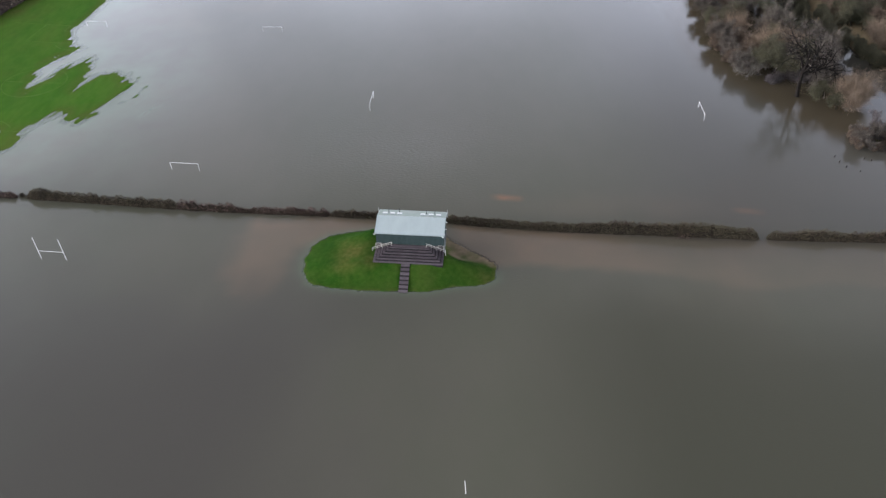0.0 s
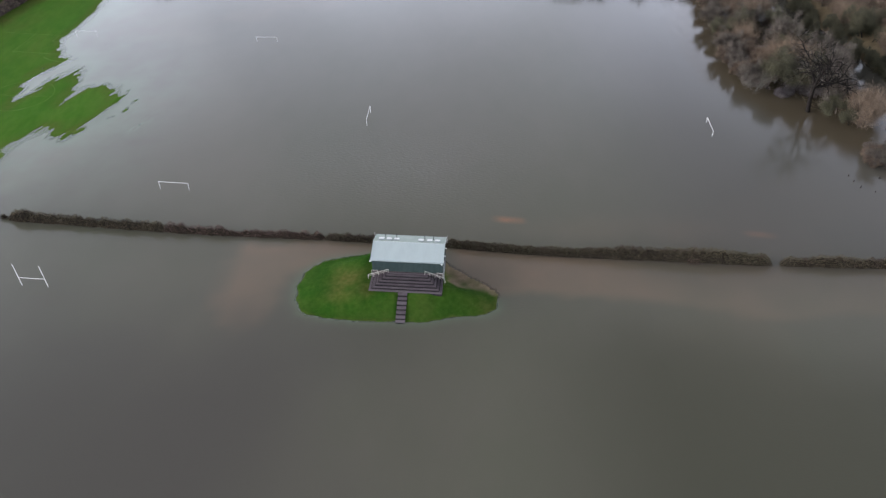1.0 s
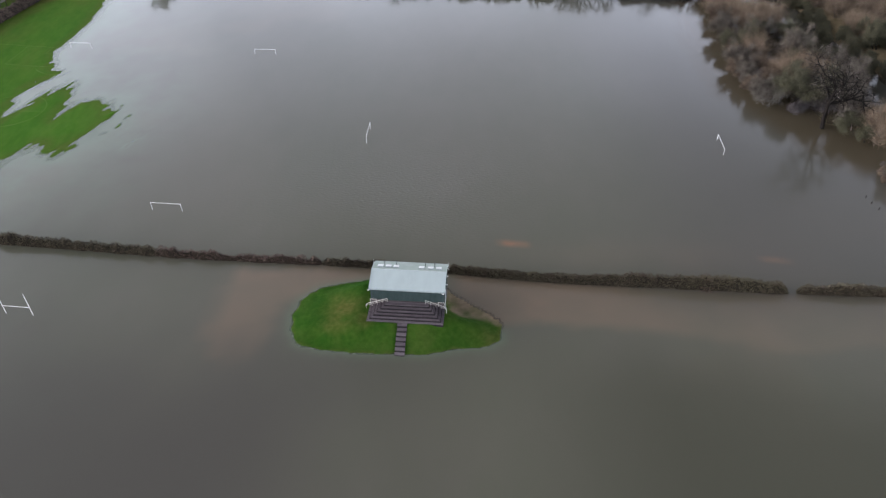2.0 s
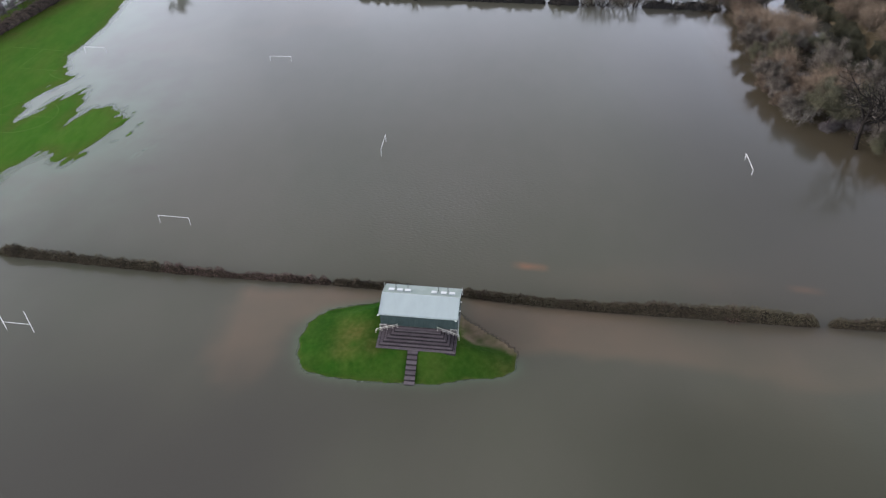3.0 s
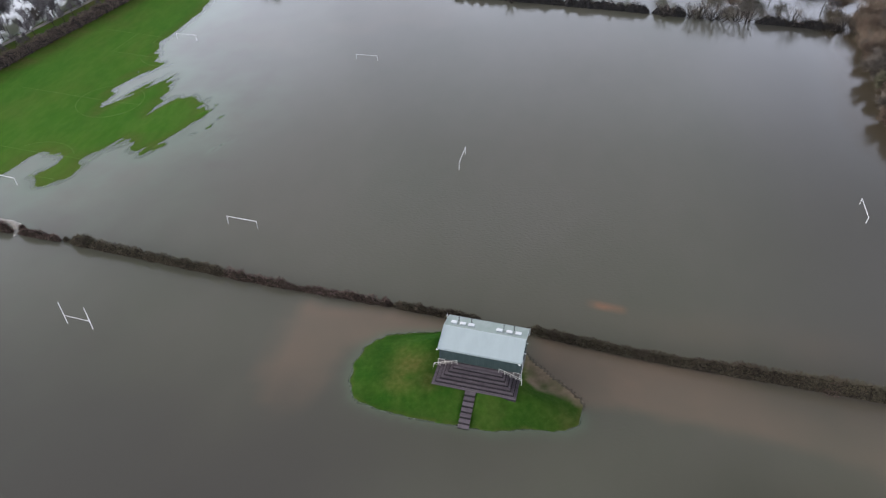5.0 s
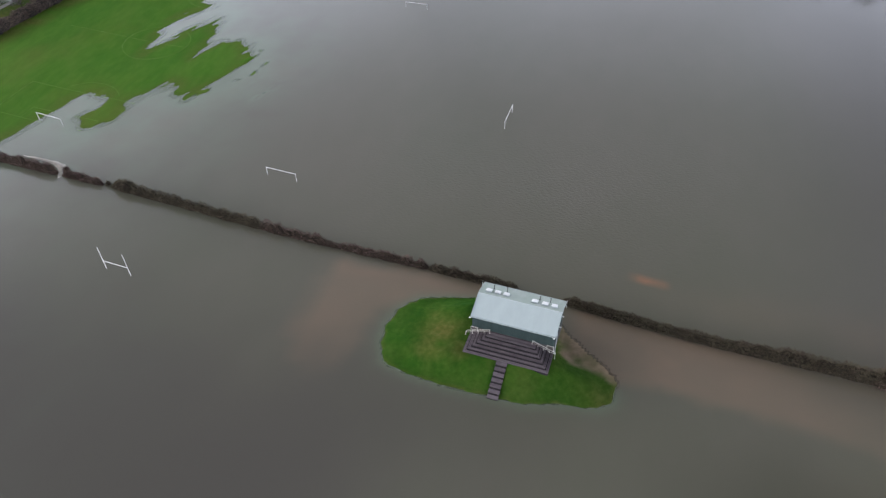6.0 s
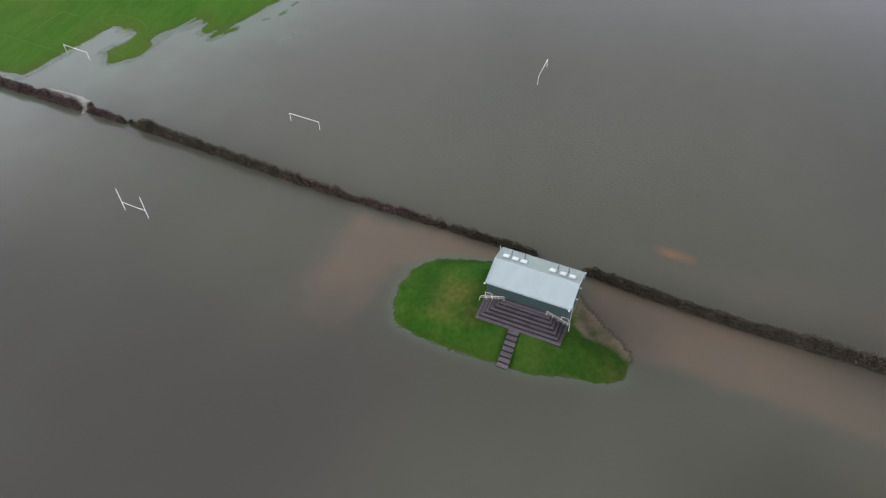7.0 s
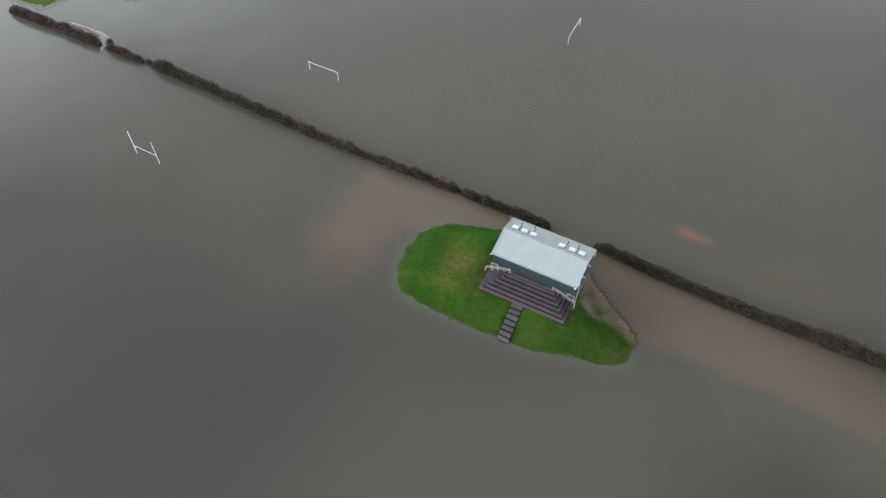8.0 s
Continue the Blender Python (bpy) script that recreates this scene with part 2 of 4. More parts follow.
def water_material():
    """Silty flood water: nearly opaque where deep, clearing over the shallows, with wind ripples in patches."""
    m = bpy.data.materials.new("silty_flood_water")
    m.use_nodes = True
    nt = m.node_tree
    nt.nodes.remove(nt.nodes["Principled BSDF"])
    silt = nt.nodes.new("ShaderNodeBsdfPrincipled")
    silt.inputs["Roughness"].default_value = 0.07
    silt.inputs["IOR"].default_value = 1.333
    co = nt.nodes.new("ShaderNodeTexCoord")

    def noise_tex(scale, detail, stretch=(1, 1, 1), turn=0.0):
        mp = nt.nodes.new("ShaderNodeMapping")
        mp.inputs["Scale"].default_value, mp.inputs["Rotation"].default_value = stretch, (0, 0, radians(turn))
        n = nt.nodes.new("ShaderNodeTexNoise")
        n.inputs["Scale"].default_value, n.inputs["Detail"].default_value = scale, detail
        nt.links.new(co.outputs["Object"], mp.inputs["Vector"])
        nt.links.new(mp.outputs[0], n.inputs["Vector"])
        return n.outputs["Fac"]

    plume = nt.nodes.new("ShaderNodeValToRGB")
    for e, (p, c) in zip(plume.color_ramp.elements, [(0.35, WATER_DEEP), (0.68, WATER_PALE)]):
        e.position, e.color = p, (*c, 1)
    swirl = nt.nodes.new("ShaderNodeMath")
    swirl.operation = "MULTIPLY_ADD"
    swirl.inputs[1].default_value = 0.35
    nt.links.new(noise_tex(0.16, 5, (1, 0.6, 1), -20), swirl.inputs[0])
    drift = nt.nodes.new("ShaderNodeMath")
    drift.operation = "MULTIPLY_ADD"
    drift.inputs[1].default_value, drift.inputs[2].default_value = 0.9, -0.13
    nt.links.new(noise_tex(0.022, 5, (1, 0.7, 1), 25), drift.inputs[0])
    nt.links.new(drift.outputs[0], swirl.inputs[2])
    nt.links.new(swirl.outputs[0], plume.inputs["Fac"])
    mud = nt.nodes.new("ShaderNodeAttribute")
    mud.attribute_name = "mud"
    mx = nt.nodes.new("ShaderNodeMix")
    mx.data_type = "RGBA"
    nt.links.new(mud.outputs["Fac"], mx.inputs["Factor"])
    nt.links.new(plume.outputs[0], mx.inputs["A"])
    mx.inputs["B"].default_value = (*WATER_MUD, 1)
    tone = mx.outputs["Result"]
    for name, colour in (("dark_tint", WATER_DARK), ("olive", WATER_OLIVE), ("wood_reflection", WATER_REFLECTION), ("shoal", WATER_SHOAL), ("clay", WATER_CLAY)):
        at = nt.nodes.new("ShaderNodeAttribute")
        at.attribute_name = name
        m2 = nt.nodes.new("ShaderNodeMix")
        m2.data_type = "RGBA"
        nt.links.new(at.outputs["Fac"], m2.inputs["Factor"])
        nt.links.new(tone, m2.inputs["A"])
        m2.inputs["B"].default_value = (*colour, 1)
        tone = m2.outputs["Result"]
    nt.links.new(tone, silt.inputs["Base Color"])
    # ripples: small waves, stronger where gusts touch the water
    gust = nt.nodes.new("ShaderNodeMapRange")
    gust.inputs["From Min"].default_value, gust.inputs["From Max"].default_value = 0.42, 0.68
    gust.inputs["To Min"].default_value, gust.inputs["To Max"].default_value = 0.08, 0.26
    nt.links.new(noise_tex(0.03, 3, (1, 1, 1), 60), gust.inputs["Value"])
    bp = nt.nodes.new("ShaderNodeBump")
    bp.inputs["Distance"].default_value = 0.085
    squall = nt.nodes.new("ShaderNodeAttribute")
    squall.attribute_name = "gust"
    both = nt.nodes.new("ShaderNodeMath")
    both.operation = "MULTIPLY_ADD"
    both.inputs[1].default_value = 0.72
    nt.links.new(squall.outputs["Fac"], both.inputs[0])
    nt.links.new(gust.outputs[0], both.inputs[2])
    nt.links.new(both.outputs[0], bp.inputs["Strength"])
    nt.links.new(noise_tex(2.3, 4, (0.5, 1.0, 1), -22), bp.inputs["Height"])
    nt.links.new(bp.outputs[0], silt.inputs["Normal"])
    clear = nt.nodes.new("ShaderNodeAttribute")
    clear.attribute_name = "clear"
    tr = nt.nodes.new("ShaderNodeBsdfTransparent")
    ms = nt.nodes.new("ShaderNodeMixShader")
    nt.links.new(clear.outputs["Fac"], ms.inputs["Fac"])
    nt.links.new(silt.outputs[0], ms.inputs[1])
    nt.links.new(tr.outputs[0], ms.inputs[2])
    nt.links.new(ms.outputs[0], nt.nodes["Material Output"].inputs["Surface"])
    return m


WATER_DEEP, WATER_PALE, WATER_MUD = (0.0655, 0.0665, 0.049), (0.074, 0.071, 0.0555), (0.124, 0.093, 0.066)
WATER_DARK, WATER_REFLECTION = (0.05, 0.0475, 0.0405), (0.046, 0.036, 0.021)
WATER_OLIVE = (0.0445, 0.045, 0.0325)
WATER_SHOAL, WATER_CLAY = (0.086, 0.11, 0.076), (0.22, 0.1, 0.052)
GROUND = ground_material()
WATER = water_material()


# ---- mesh tools ----
class Build:
    """Collects vertices and faces of one mesh."""

    def __init__(self):
        self.v, self.f = [], []

    def box(self, x0, x1, y0, y1, z0, z1, chamfer=0.0):
        n = len(self.v)
        if chamfer:
            c = chamfer
            self.v += [(x0, y0, z0), (x1, y0, z0), (x1, y1, z0), (x0, y1, z0), (x0, y0, z1 - c), (x1, y0, z1 - c), (x1, y1, z1 - c), (x0, y1, z1 - c),
                       (x0 + c, y0 + c, z1), (x1 - c, y0 + c, z1), (x1 - c, y1 - c, z1), (x0 + c, y1 - c, z1)]
            q = [(3, 2, 1, 0), (8, 9, 10, 11)]
            for a in range(4):
                d = (a + 1) % 4
                q += [(a, d, 4 + d, 4 + a), (4 + a, 4 + d, 8 + d, 8 + a)]
        else:
            self.v += [(x0, y0, z0), (x1, y0, z0), (x1, y1, z0), (x0, y1, z0), (x0, y0, z1), (x1, y0, z1), (x1, y1, z1), (x0, y1, z1)]
            q = [(3, 2, 1, 0), (4, 5, 6, 7), (0, 1, 5, 4), (1, 2, 6, 5), (2, 3, 7, 6), (3, 0, 4, 7)]
        self.f += [tuple(n + i for i in face) for face in q]
        return self

    def prism(self, base, top):
        """A solid between two rings of equal length."""
        n, k = len(self.v), len(base)
        self.v += [tuple(p) for p in base] + [tuple(p) for p in top]
        self.f.append(tuple(n + i for i in reversed(range(k))))
        self.f.append(tuple(n + k + i for i in range(k)))
        self.f += [(n + i, n + (i + 1) % k, n + k + (i + 1) % k, n + k + i) for i in range(k)]
        return self

    def tube(self, a, b, ra, rb, sides=8, cap=True):
        a, b = Vector(a), Vector(b)
        d = (b - a).normalized()
        s = d.orthogonal().normalized()
        t = d.cross(s)
        n = len(self.v)
        for c, r in ((a, ra), (b, rb)):
            for i in range(sides):
                w = 2 * math.pi * i / sides
                self.v.append(tuple(c + (s * math.cos(w) + t * math.sin(w)) * r))
        self.f += [(n + i, n + (i + 1) % sides, n + sides + (i + 1) % sides, n + sides + i) for i in range(sides)]
        if cap:
            self.f.append(tuple(n + i for i in reversed(range(sides))))
            self.f.append(tuple(n + sides + i for i in range(sides)))
        return self

    def mesh(self, name, mat, smooth=False):
        me = bpy.data.meshes.new(name)
        me.from_pydata(self.v, [], self.f)
        me.materials.append(mat)
        if smooth:
            me.polygons.foreach_set("use_smooth", [True] * len(me.polygons))
        me.update()
        return me


def part(name, build, mat, parent, label="", smooth=False):
    ob = new(name, build.mesh(name, mat, smooth))
    ob.parent = parent
    if label:
        ob["label"] = label
    return ob


def thing(name, m, label, category, group="", kind=""):
    ob = new(name)
    ob.matrix_world = m
    return tagged(ob, label, category, group, kind)


# ---- the lie of the land ----
def smooth(a, b, x):
    t = np.clip((x - a) / (b - a), 0, 1)
    return t * t * (3 - 2 * t)


def lattice(x, y, seed):
    """Value noise from a hashed lattice, in -1 to 1."""
    xi, yi = np.floor(x), np.floor(y)
    fx, fy = x - xi, y - yi
    fx, fy = fx * fx * (3 - 2 * fx), fy * fy * (3 - 2 * fy)

    def h(i, j):
        s = np.sin(i * 127.1 + j * 311.7 + seed * 74.7) * 43758.5453
        return (s - np.floor(s)) * 2 - 1

    return (h(xi, yi) * (1 - fx) + h(xi + 1, yi) * fx) * (1 - fy) + (h(xi, yi + 1) * (1 - fx) + h(xi + 1, yi + 1) * fx) * fy


def rough_noise(x, y, scale, seed, octaves=4):
    return sum(lattice(x * scale * 2 ** o, y * scale * 2 ** o, seed + o) * 0.5 ** o for o in range(octaves))


def signed_distance(x, y, ring):
    """Metres inside (+) or outside (-) a closed line."""
    d = np.full(x.shape, 1e9)
    inside = np.zeros(x.shape, bool)
    for (ax, ay), (bx, by) in zip(ring, ring[1:] + ring[:1]):
        ex, ey = bx - ax, by - ay
        t = np.clip(((x - ax) * ex + (y - ay) * ey) / (ex * ex + ey * ey), 0, 1)
        d = np.minimum(d, (x - ax - t * ex) ** 2 + (y - ay - t * ey) ** 2)
        cross = (ay > y) != (by > y)
        inside ^= cross & (x < ex * (y - ay) / (ey if ey else 1e-9) + ax)
    return np.where(inside, 1, -1) * np.sqrt(d)


MOUND = [(-31.4, 113.5), (-29.6, 109.4), (-24.8, 107.8), (-17.4, 107.0), (-9.8, 106.9), (-5.0, 106.8), (0.4, 108.2), (6.5, 108.8), (8.8, 110.5), (9.3, 114.6),
         (8.8, 116.3), (5.9, 118.8), (3.0, 120.9), (0.2, 123.3), (-2.6, 126.3), (-17.0, 127.8), (-22.1, 126.6), (-27.4, 125.0), (-30.4, 122.0), (-31.7, 117.5)]
SHORE = [(-192, 146), (-136.5, 146.8), (-135.2, 150), (-131.5, 162), (-130.3, 168), (-126.7, 170.8), (-123.4, 172.8), (-122.6, 167), (-123.5, 160.4), (-121.4, 157.6), (-118.9, 158.3), (-114.8, 162.8),
         (-116.3, 170.2), (-111.3, 178.6), (-110, 181.7), (-106.2, 175.6), (-103.3, 175.6), (-102, 179.2), (-99, 184.6), (-97.5, 189.2), (-96.5, 195), (-98.3, 199.3), (-103.3, 205.3),
         (-107.4, 203.7), (-108.9, 200.2), (-111.8, 193.4), (-111.6, 203.5), (-114.8, 216.5), (-118, 212), (-123.2, 199.6), (-125.4, 191.3), (-127.2, 199.7), (-127.2, 213), (-124.5, 218.5),
         (-121, 224), (-125.3, 225), (-127, 232), (-130, 238), (-128.3, 248), (-127.7, 262), (-130, 286), (-133, 320), (-137, 420), (-141, 420)]


MUD_FLAT = [(0.2, 118.6), (1.8, 117.3), (4.4, 116.7), (6.8, 116.2), (9.2, 115.6), (6.3, 119.6), (3.5, 121.6), (0.7, 124.0), (-0.6, 125.4)]
TUSSOCKS = [(-98.6, 203.2, 0.8, 0.2), (-94.6, 202.6, 0.9, 0.26), (-93.0, 188.2, 1.3, 0.22), (-91.5, 190.5, 0.7, 0.3), (-84.0, 184.8, 1.8, 0.3), (-90.0, 187.0, 1.0, 0.27), (-88.5, 193.0, 0.8, 0.25), (-96.0, 196.5, 1.0, 0.3), (-85.5, 180.5, 0.9, 0.27), (-90.5, 196.0, 0.8, 0.24), (-99.8, 179.0, 0.9, 0.16)]


def wood_back(y):
    return np.interp(y, [186, 195, 205, 240, 280, 300], [114, 118, 117, 111, 108, 106])


def far_shore(y):
    return np.interp(y, [160, 205, 218, 232, 247, 265, 280, 320], [142, 132, 128.5, 127, 124.5, 123.5, 122, 118])


def height(x, y):
    x, y = np.asarray(x, float), np.asarray(y, float)
    bed = -0.85 + 0.12 * rough_noise(x, y, 0.02, 3)
    wx = x + 0.2 * rough_noise(x, y, 0.9, 11)
    wy = y + 0.2 * rough_noise(x, y, 0.9, 21)
    d = signed_distance(wx, wy, MOUND)
    c, s = math.cos(radians(4.1)), math.sin(radians(4.1))
    lu, lv = (x + 8.98) * c - (y - 116.585) * s, (x + 8.98) * s + (y - 116.585) * c
    off = np.hypot(np.maximum(np.abs(lu) - 7.3, 0), np.maximum(np.abs(lv - 1.4) - 6.3, 0))
    crown = 1.2 + 1.88 * smooth(11, 1.2, off)
    mound = np.where(d > 0.3, crown * (1 - np.clip(1 - (d - 0.3) / 4.5, 0, 1) ** 1.05), 0.2 * (d - 0.3))
    mound = mound + 0.05 * rough_noise(x, y, 0.35, 31) * smooth(0, 2, d)
    # trampled mud beside the pavilion, hardly above the water
    mound = np.where(mound > 0, mound * (1 - 0.95 * smooth(-5.0, 0.2, signed_distance(x, y, MUD_FLAT))), mound)
    # the ground is cut away under the flight of slabs
    cut = (np.abs(lu + 0.4) < 1.12) & (lv < -4.2) & (d > 0.3)
    mound = np.where(cut, np.minimum(mound, 2.86 - 0.601 * (-4.62 - lv)), mound)
    # the meadow's ragged edge runs in long streaks
    sx, sy = x * 0.94 - y * 0.34, x * 0.34 + y * 0.94
    ragged = (0.3 + 0.7 * smooth(238, 216, y)) * (0.2 + 0.8 * smooth(152, 172, y))
    wx = x + 0.9 * ragged * rough_noise(sx * 0.5, sy * 0.1, 1.0, 41, 2)
    wy = y + 0.9 * ragged * rough_noise(sx * 0.4, sy * 0.1, 1.0, 51, 2)
    d = signed_distance(wx, wy, SHORE)
    speckle = ragged * (0.02 * rough_noise(sx * 0.45, sy * 0.1, 1.0, 61, 2) + 0.032 * rough_noise(sx * 0.9, sy * 0.13, 1.0, 66, 2) * smooth(-7, -1, d) * smooth(2.5, 0.5, d))
    field = 0.03 * d + speckle
    field = np.clip(np.where(d > 0, np.minimum(field, 0.35 + 0.012 * d), 0.022 * d + speckle), -3, 1.2)
    # tussocks off the meadow's tip
    for tx, ty, r, k in TUSSOCKS:
        field = field + 0.62 * k * (0.5 + 0.8 * rough_noise(sx * 1.2, sy * 0.4, 1.0, 68, 2)) * np.exp(-(((sx - tx * 0.94 + ty * 0.34) / r) ** 2 + ((sy - tx * 0.34 - ty * 0.94) / (r * 3.0)) ** 2))
    # flood bank beyond the meadow and the wooded banks
    u = x - (y - 250) * 0.19
    bank = -1.0 + 1.7 * smooth(-177.5, -173.0, u) * smooth(-146, -157, u) * smooth(170, 200, y)
    wood = -1.0 + 0.95 * smooth(86, 100, x - np.abs(y - 225) * 0.12) * smooth(178, 192, y) * (1 - smooth(-3, 4, x - wood_back(y)))
    spit = -1.0 + 1.15 * np.exp(-((x - 112) / 11) ** 2 - ((y - 165) / 7) ** 2)
    far_bank = -1.0 + 3.0 * smooth(-3, 7, x - far_shore(y))
    back = -1.0 + 0.7 * np.exp(-((y - 289 + x * 0.09) / 2.2) ** 2) * smooth(-60, -20, x)
    beyond = -1.0 + 2.5 * smooth(420, 520, y)
    return np.maximum.reduce([bed, mound, field, bank, wood, spit, far_bank, back, beyond])


def axis(*stretches):
    out = []
    for a, b, step in stretches:
        out += list(np.arange(a, b - 1e-6, step))
    return np.array(out + [stretches[-1][1]])


GRID_X = axis((-3000, -500, 250), (-500, -190, 10), (-190, -140, 2.5), (-140, -80, 0.36), (-80, -36, 3), (-36, 20, 0.55), (20, 62, 3), (62, 75, 0.8), (75, 80, 2.5), (80, 150, 2.5), (150, 400, 25), (400, 3000, 260))
GRID_Y = axis((-3000, -200, 280), (-200, 96, 9), (96, 104, 2), (104, 131, 0.55), (131, 136, 0.6), (136, 143, 0.5), (143, 147, 1.5), (147, 243, 0.42), (243, 320, 2.5), (320, 600, 20), (600, 3000, 240))


def sheet(name, z_of, mat):
    gx, gy = np.meshgrid(GRID_X, GRID_Y)
    zz = z_of(gx, gy)
    nx, ny = len(GRID_X), len(GRID_Y)
    verts = np.stack([gx.ravel(), gy.ravel(), zz.ravel()], 1)
    i = (np.arange(ny - 1)[:, None] * nx + np.arange(nx - 1)[None, :]).ravel()
    faces = np.stack([i, i + 1, i + 1 + nx, i + nx], 1)
    me = bpy.data.meshes.new(name)
    me.from_pydata(verts.tolist(), [], faces.tolist())
    me.materials.append(mat)
    me.polygons.foreach_set("use_smooth", [True] * len(me.polygons))
    ob = new(name, me)
    return ob, gx.ravel(), gy.ravel(), zz.ravel()


def attribute(ob, name, values):
    a = ob.data.attributes.new(name, "FLOAT", "POINT")
    a.data.foreach_set("value", np.asarray(values, np.float32))


ground, GX, GY, GZ = sheet("ground", height, GROUND)
tagged(ground, "green flooded meadow with a grassy mound, worn in places", "ground", kind="structure")
FLAT = smooth(-1.8, 0.1, signed_distance(GX + 0.5 * rough_noise(GX, GY, 0.6, 165), GY + 0.5 * rough_noise(GX, GY, 0.6, 167), MUD_FLAT))
wear = 0.62 * np.exp(-np.abs((GX + 19.8) / 4.4) ** 3 - np.abs((GY - 114.8) / 5.6) ** 3) + 0.3 * np.exp(-(((GX + 22.5) / 3.0) ** 2 + ((GY - 119.0) / 4.0) ** 2)) \
    + 0.25 * np.exp(-(((GX + 19) / 9.0) ** 2 + ((GY - 112.3) / 1.6) ** 2)) + 0.42 * np.exp(-(((GX - 5.6) / 3.2) ** 2 + ((GY - 111.6) / 2.6) ** 2)) \
    + 0.5 * np.exp(-(((GX + 0.6) / 1.6) ** 2 + ((GY - 119.0) / 4.0) ** 2)) \
    + 0.6 * smooth(-150, -156, GX - (GY - 250) * 0.19) + 0.5 * smooth(92, 98, GX) * smooth(150, 160, GY)
wear = wear * (0.75 + 0.6 * rough_noise(GX, GY, 0.3, 71)) + 0.12 * smooth(0.15, 0.6, rough_noise(GX, GY, 0.06, 81)) + 0.35 * smooth(0.12, 0.0, GZ) * smooth(-0.1, 0, GZ)
attribute(ground, "worn", np.clip(np.maximum(wear, smooth(96, 101, GX)), 0, 1))
attribute(ground, "bed", np.clip(np.maximum(np.maximum(smooth(-0.15, -0.6, GZ), 0.7 * smooth(112, 118, GX)), FLAT * (0.85 + 0.5 * rough_noise(GX, GY, 0.4, 169))), 0, 1))
attribute(ground, "mown", smooth(-70, -90, GX) * smooth(-178, -170, GX))

water, WX, WY, WZ = sheet("water", lambda x, y: np.zeros_like(x), WATER)
tagged(water, "still brown-grey flood water over playing fields", "water", kind="structure")


def hedge_y(x):
    return np.interp(x, [-165, -135, -100, -58, -28, -2, 9, 16, 25, 33, 41, 50, 65, 92, 140], [143.6, 142.0, 139.4, 134.6, 132.5, 130.3, 128.7, 127.8, 126.9, 126.4, 125.9, 125.3, 124.2, 123.2, 121.8])


lag = hedge_y(WX) - WY
# brown water between the hedge and a soft, wandering edge
wander = 1.6 * rough_noise(WX, WY, 0.05, 91) + 0.7 * rough_noise(WX, WY, 0.22, 92)
reach = np.interp(WX, [-2, 8, 16, 30, 43, 54, 69, 110], [114.0, 114.5, 115.0, 113.8, 111.2, 109.4, 108.2, 107.0])
band = smooth(-0.5, 1.2, lag) * smooth(-1.6, 2.6, WY - reach + wander) * smooth(-3, 3, WX) * (0.4 + 0.6 * smooth(60, 15, WX)) * smooth(150, 80, WX)
BLOB = [(-45.5, 133.0), (-47.0, 119.0), (-47.0, 110.5), (-45.5, 105.0), (-40.0, 103.8), (-36.0, 106.8), (-33.5, 113.0), (-31.5, 121.0), (-24.0, 126.0), (-8.0, 128.0), (-2.0, 133.0)]
blob = smooth(-2.0, 2.8, signed_distance(WX + 1.4 * wander, WY + wander, BLOB)) * smooth(-0.5, 1.2, lag)
other = 0.2 * np.exp(-(((WX - 40) / 28) ** 2 + ((WY - 136) / 5) ** 2)) + 0.15 * smooth(0.25, 0.7, rough_noise(WX, WY, 0.018, 95))
mud = np.clip(0.78 * np.maximum(band, blob) + other, 0, 1) * (0.85 + 0.22 * rough_noise(WX, WY, 0.12, 97))
attribute(water, "mud", np.clip(mud, 0, 1))
DEPTH = np.maximum(0, -GZ)


def over_strip(x, y):
    return smooth(4.6, 1.6, np.abs(WX - x)) * smooth(1.7, 0.1, np.abs(WY - y + (WX - x) * 0.12)) * (0.75 + 0.3 * rough_noise(WX, WY, 0.5, 99))


clay_tint = over_strip(12.8, 139.5) + 0.35 * over_strip(68.0, 134.2)
attribute(water, "clear", np.clip(0.45 * np.exp(-DEPTH / 0.03), 0, 0.45))
attribute(water, "clay", np.clip(0.5 * clay_tint, 0, 0.8))
# darker tone in the south-west; eastward, missing dark reflections tinted in
attribute(water, "dark_tint", np.clip(0.7 * smooth(25, 70, WX) * smooth(110, 135, WY) + smooth(0, -48, WX + 8 * rough_noise(WX, WY, 0.03, 143)) * smooth(128, 88, WY + 8 * rough_noise(WX, WY, 0.03, 145)), 0, 1))
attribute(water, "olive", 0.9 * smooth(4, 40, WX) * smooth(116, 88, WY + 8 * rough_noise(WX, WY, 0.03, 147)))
attribute(water, "gust", np.clip(np.exp(-((WX + 14) / 36) ** 2 - ((WY - 160) / 23) ** 2) + 0.5 * np.exp(-((WX - 14) / 4) ** 2 - ((WY - 112) / 4) ** 2) + 0.45 * np.exp(-((WX + 45) / 14) ** 2 - ((WY - 72) / 12) ** 2), 0, 1))
# brown reflection of the wood, put into the water's colour below the trees
attribute(water, "wood_reflection", 0.75 * smooth(-9, 2, signed_distance(WX + 1.5 * rough_noise(WX, WY, 0.12, 171), WY, [(88, 300), (81, 245), (80, 215), (86, 198), (97, 174), (108, 170), (116, 178), (118, 240), (108, 300)])))
near_meadow = smooth(-45, -88, WX)
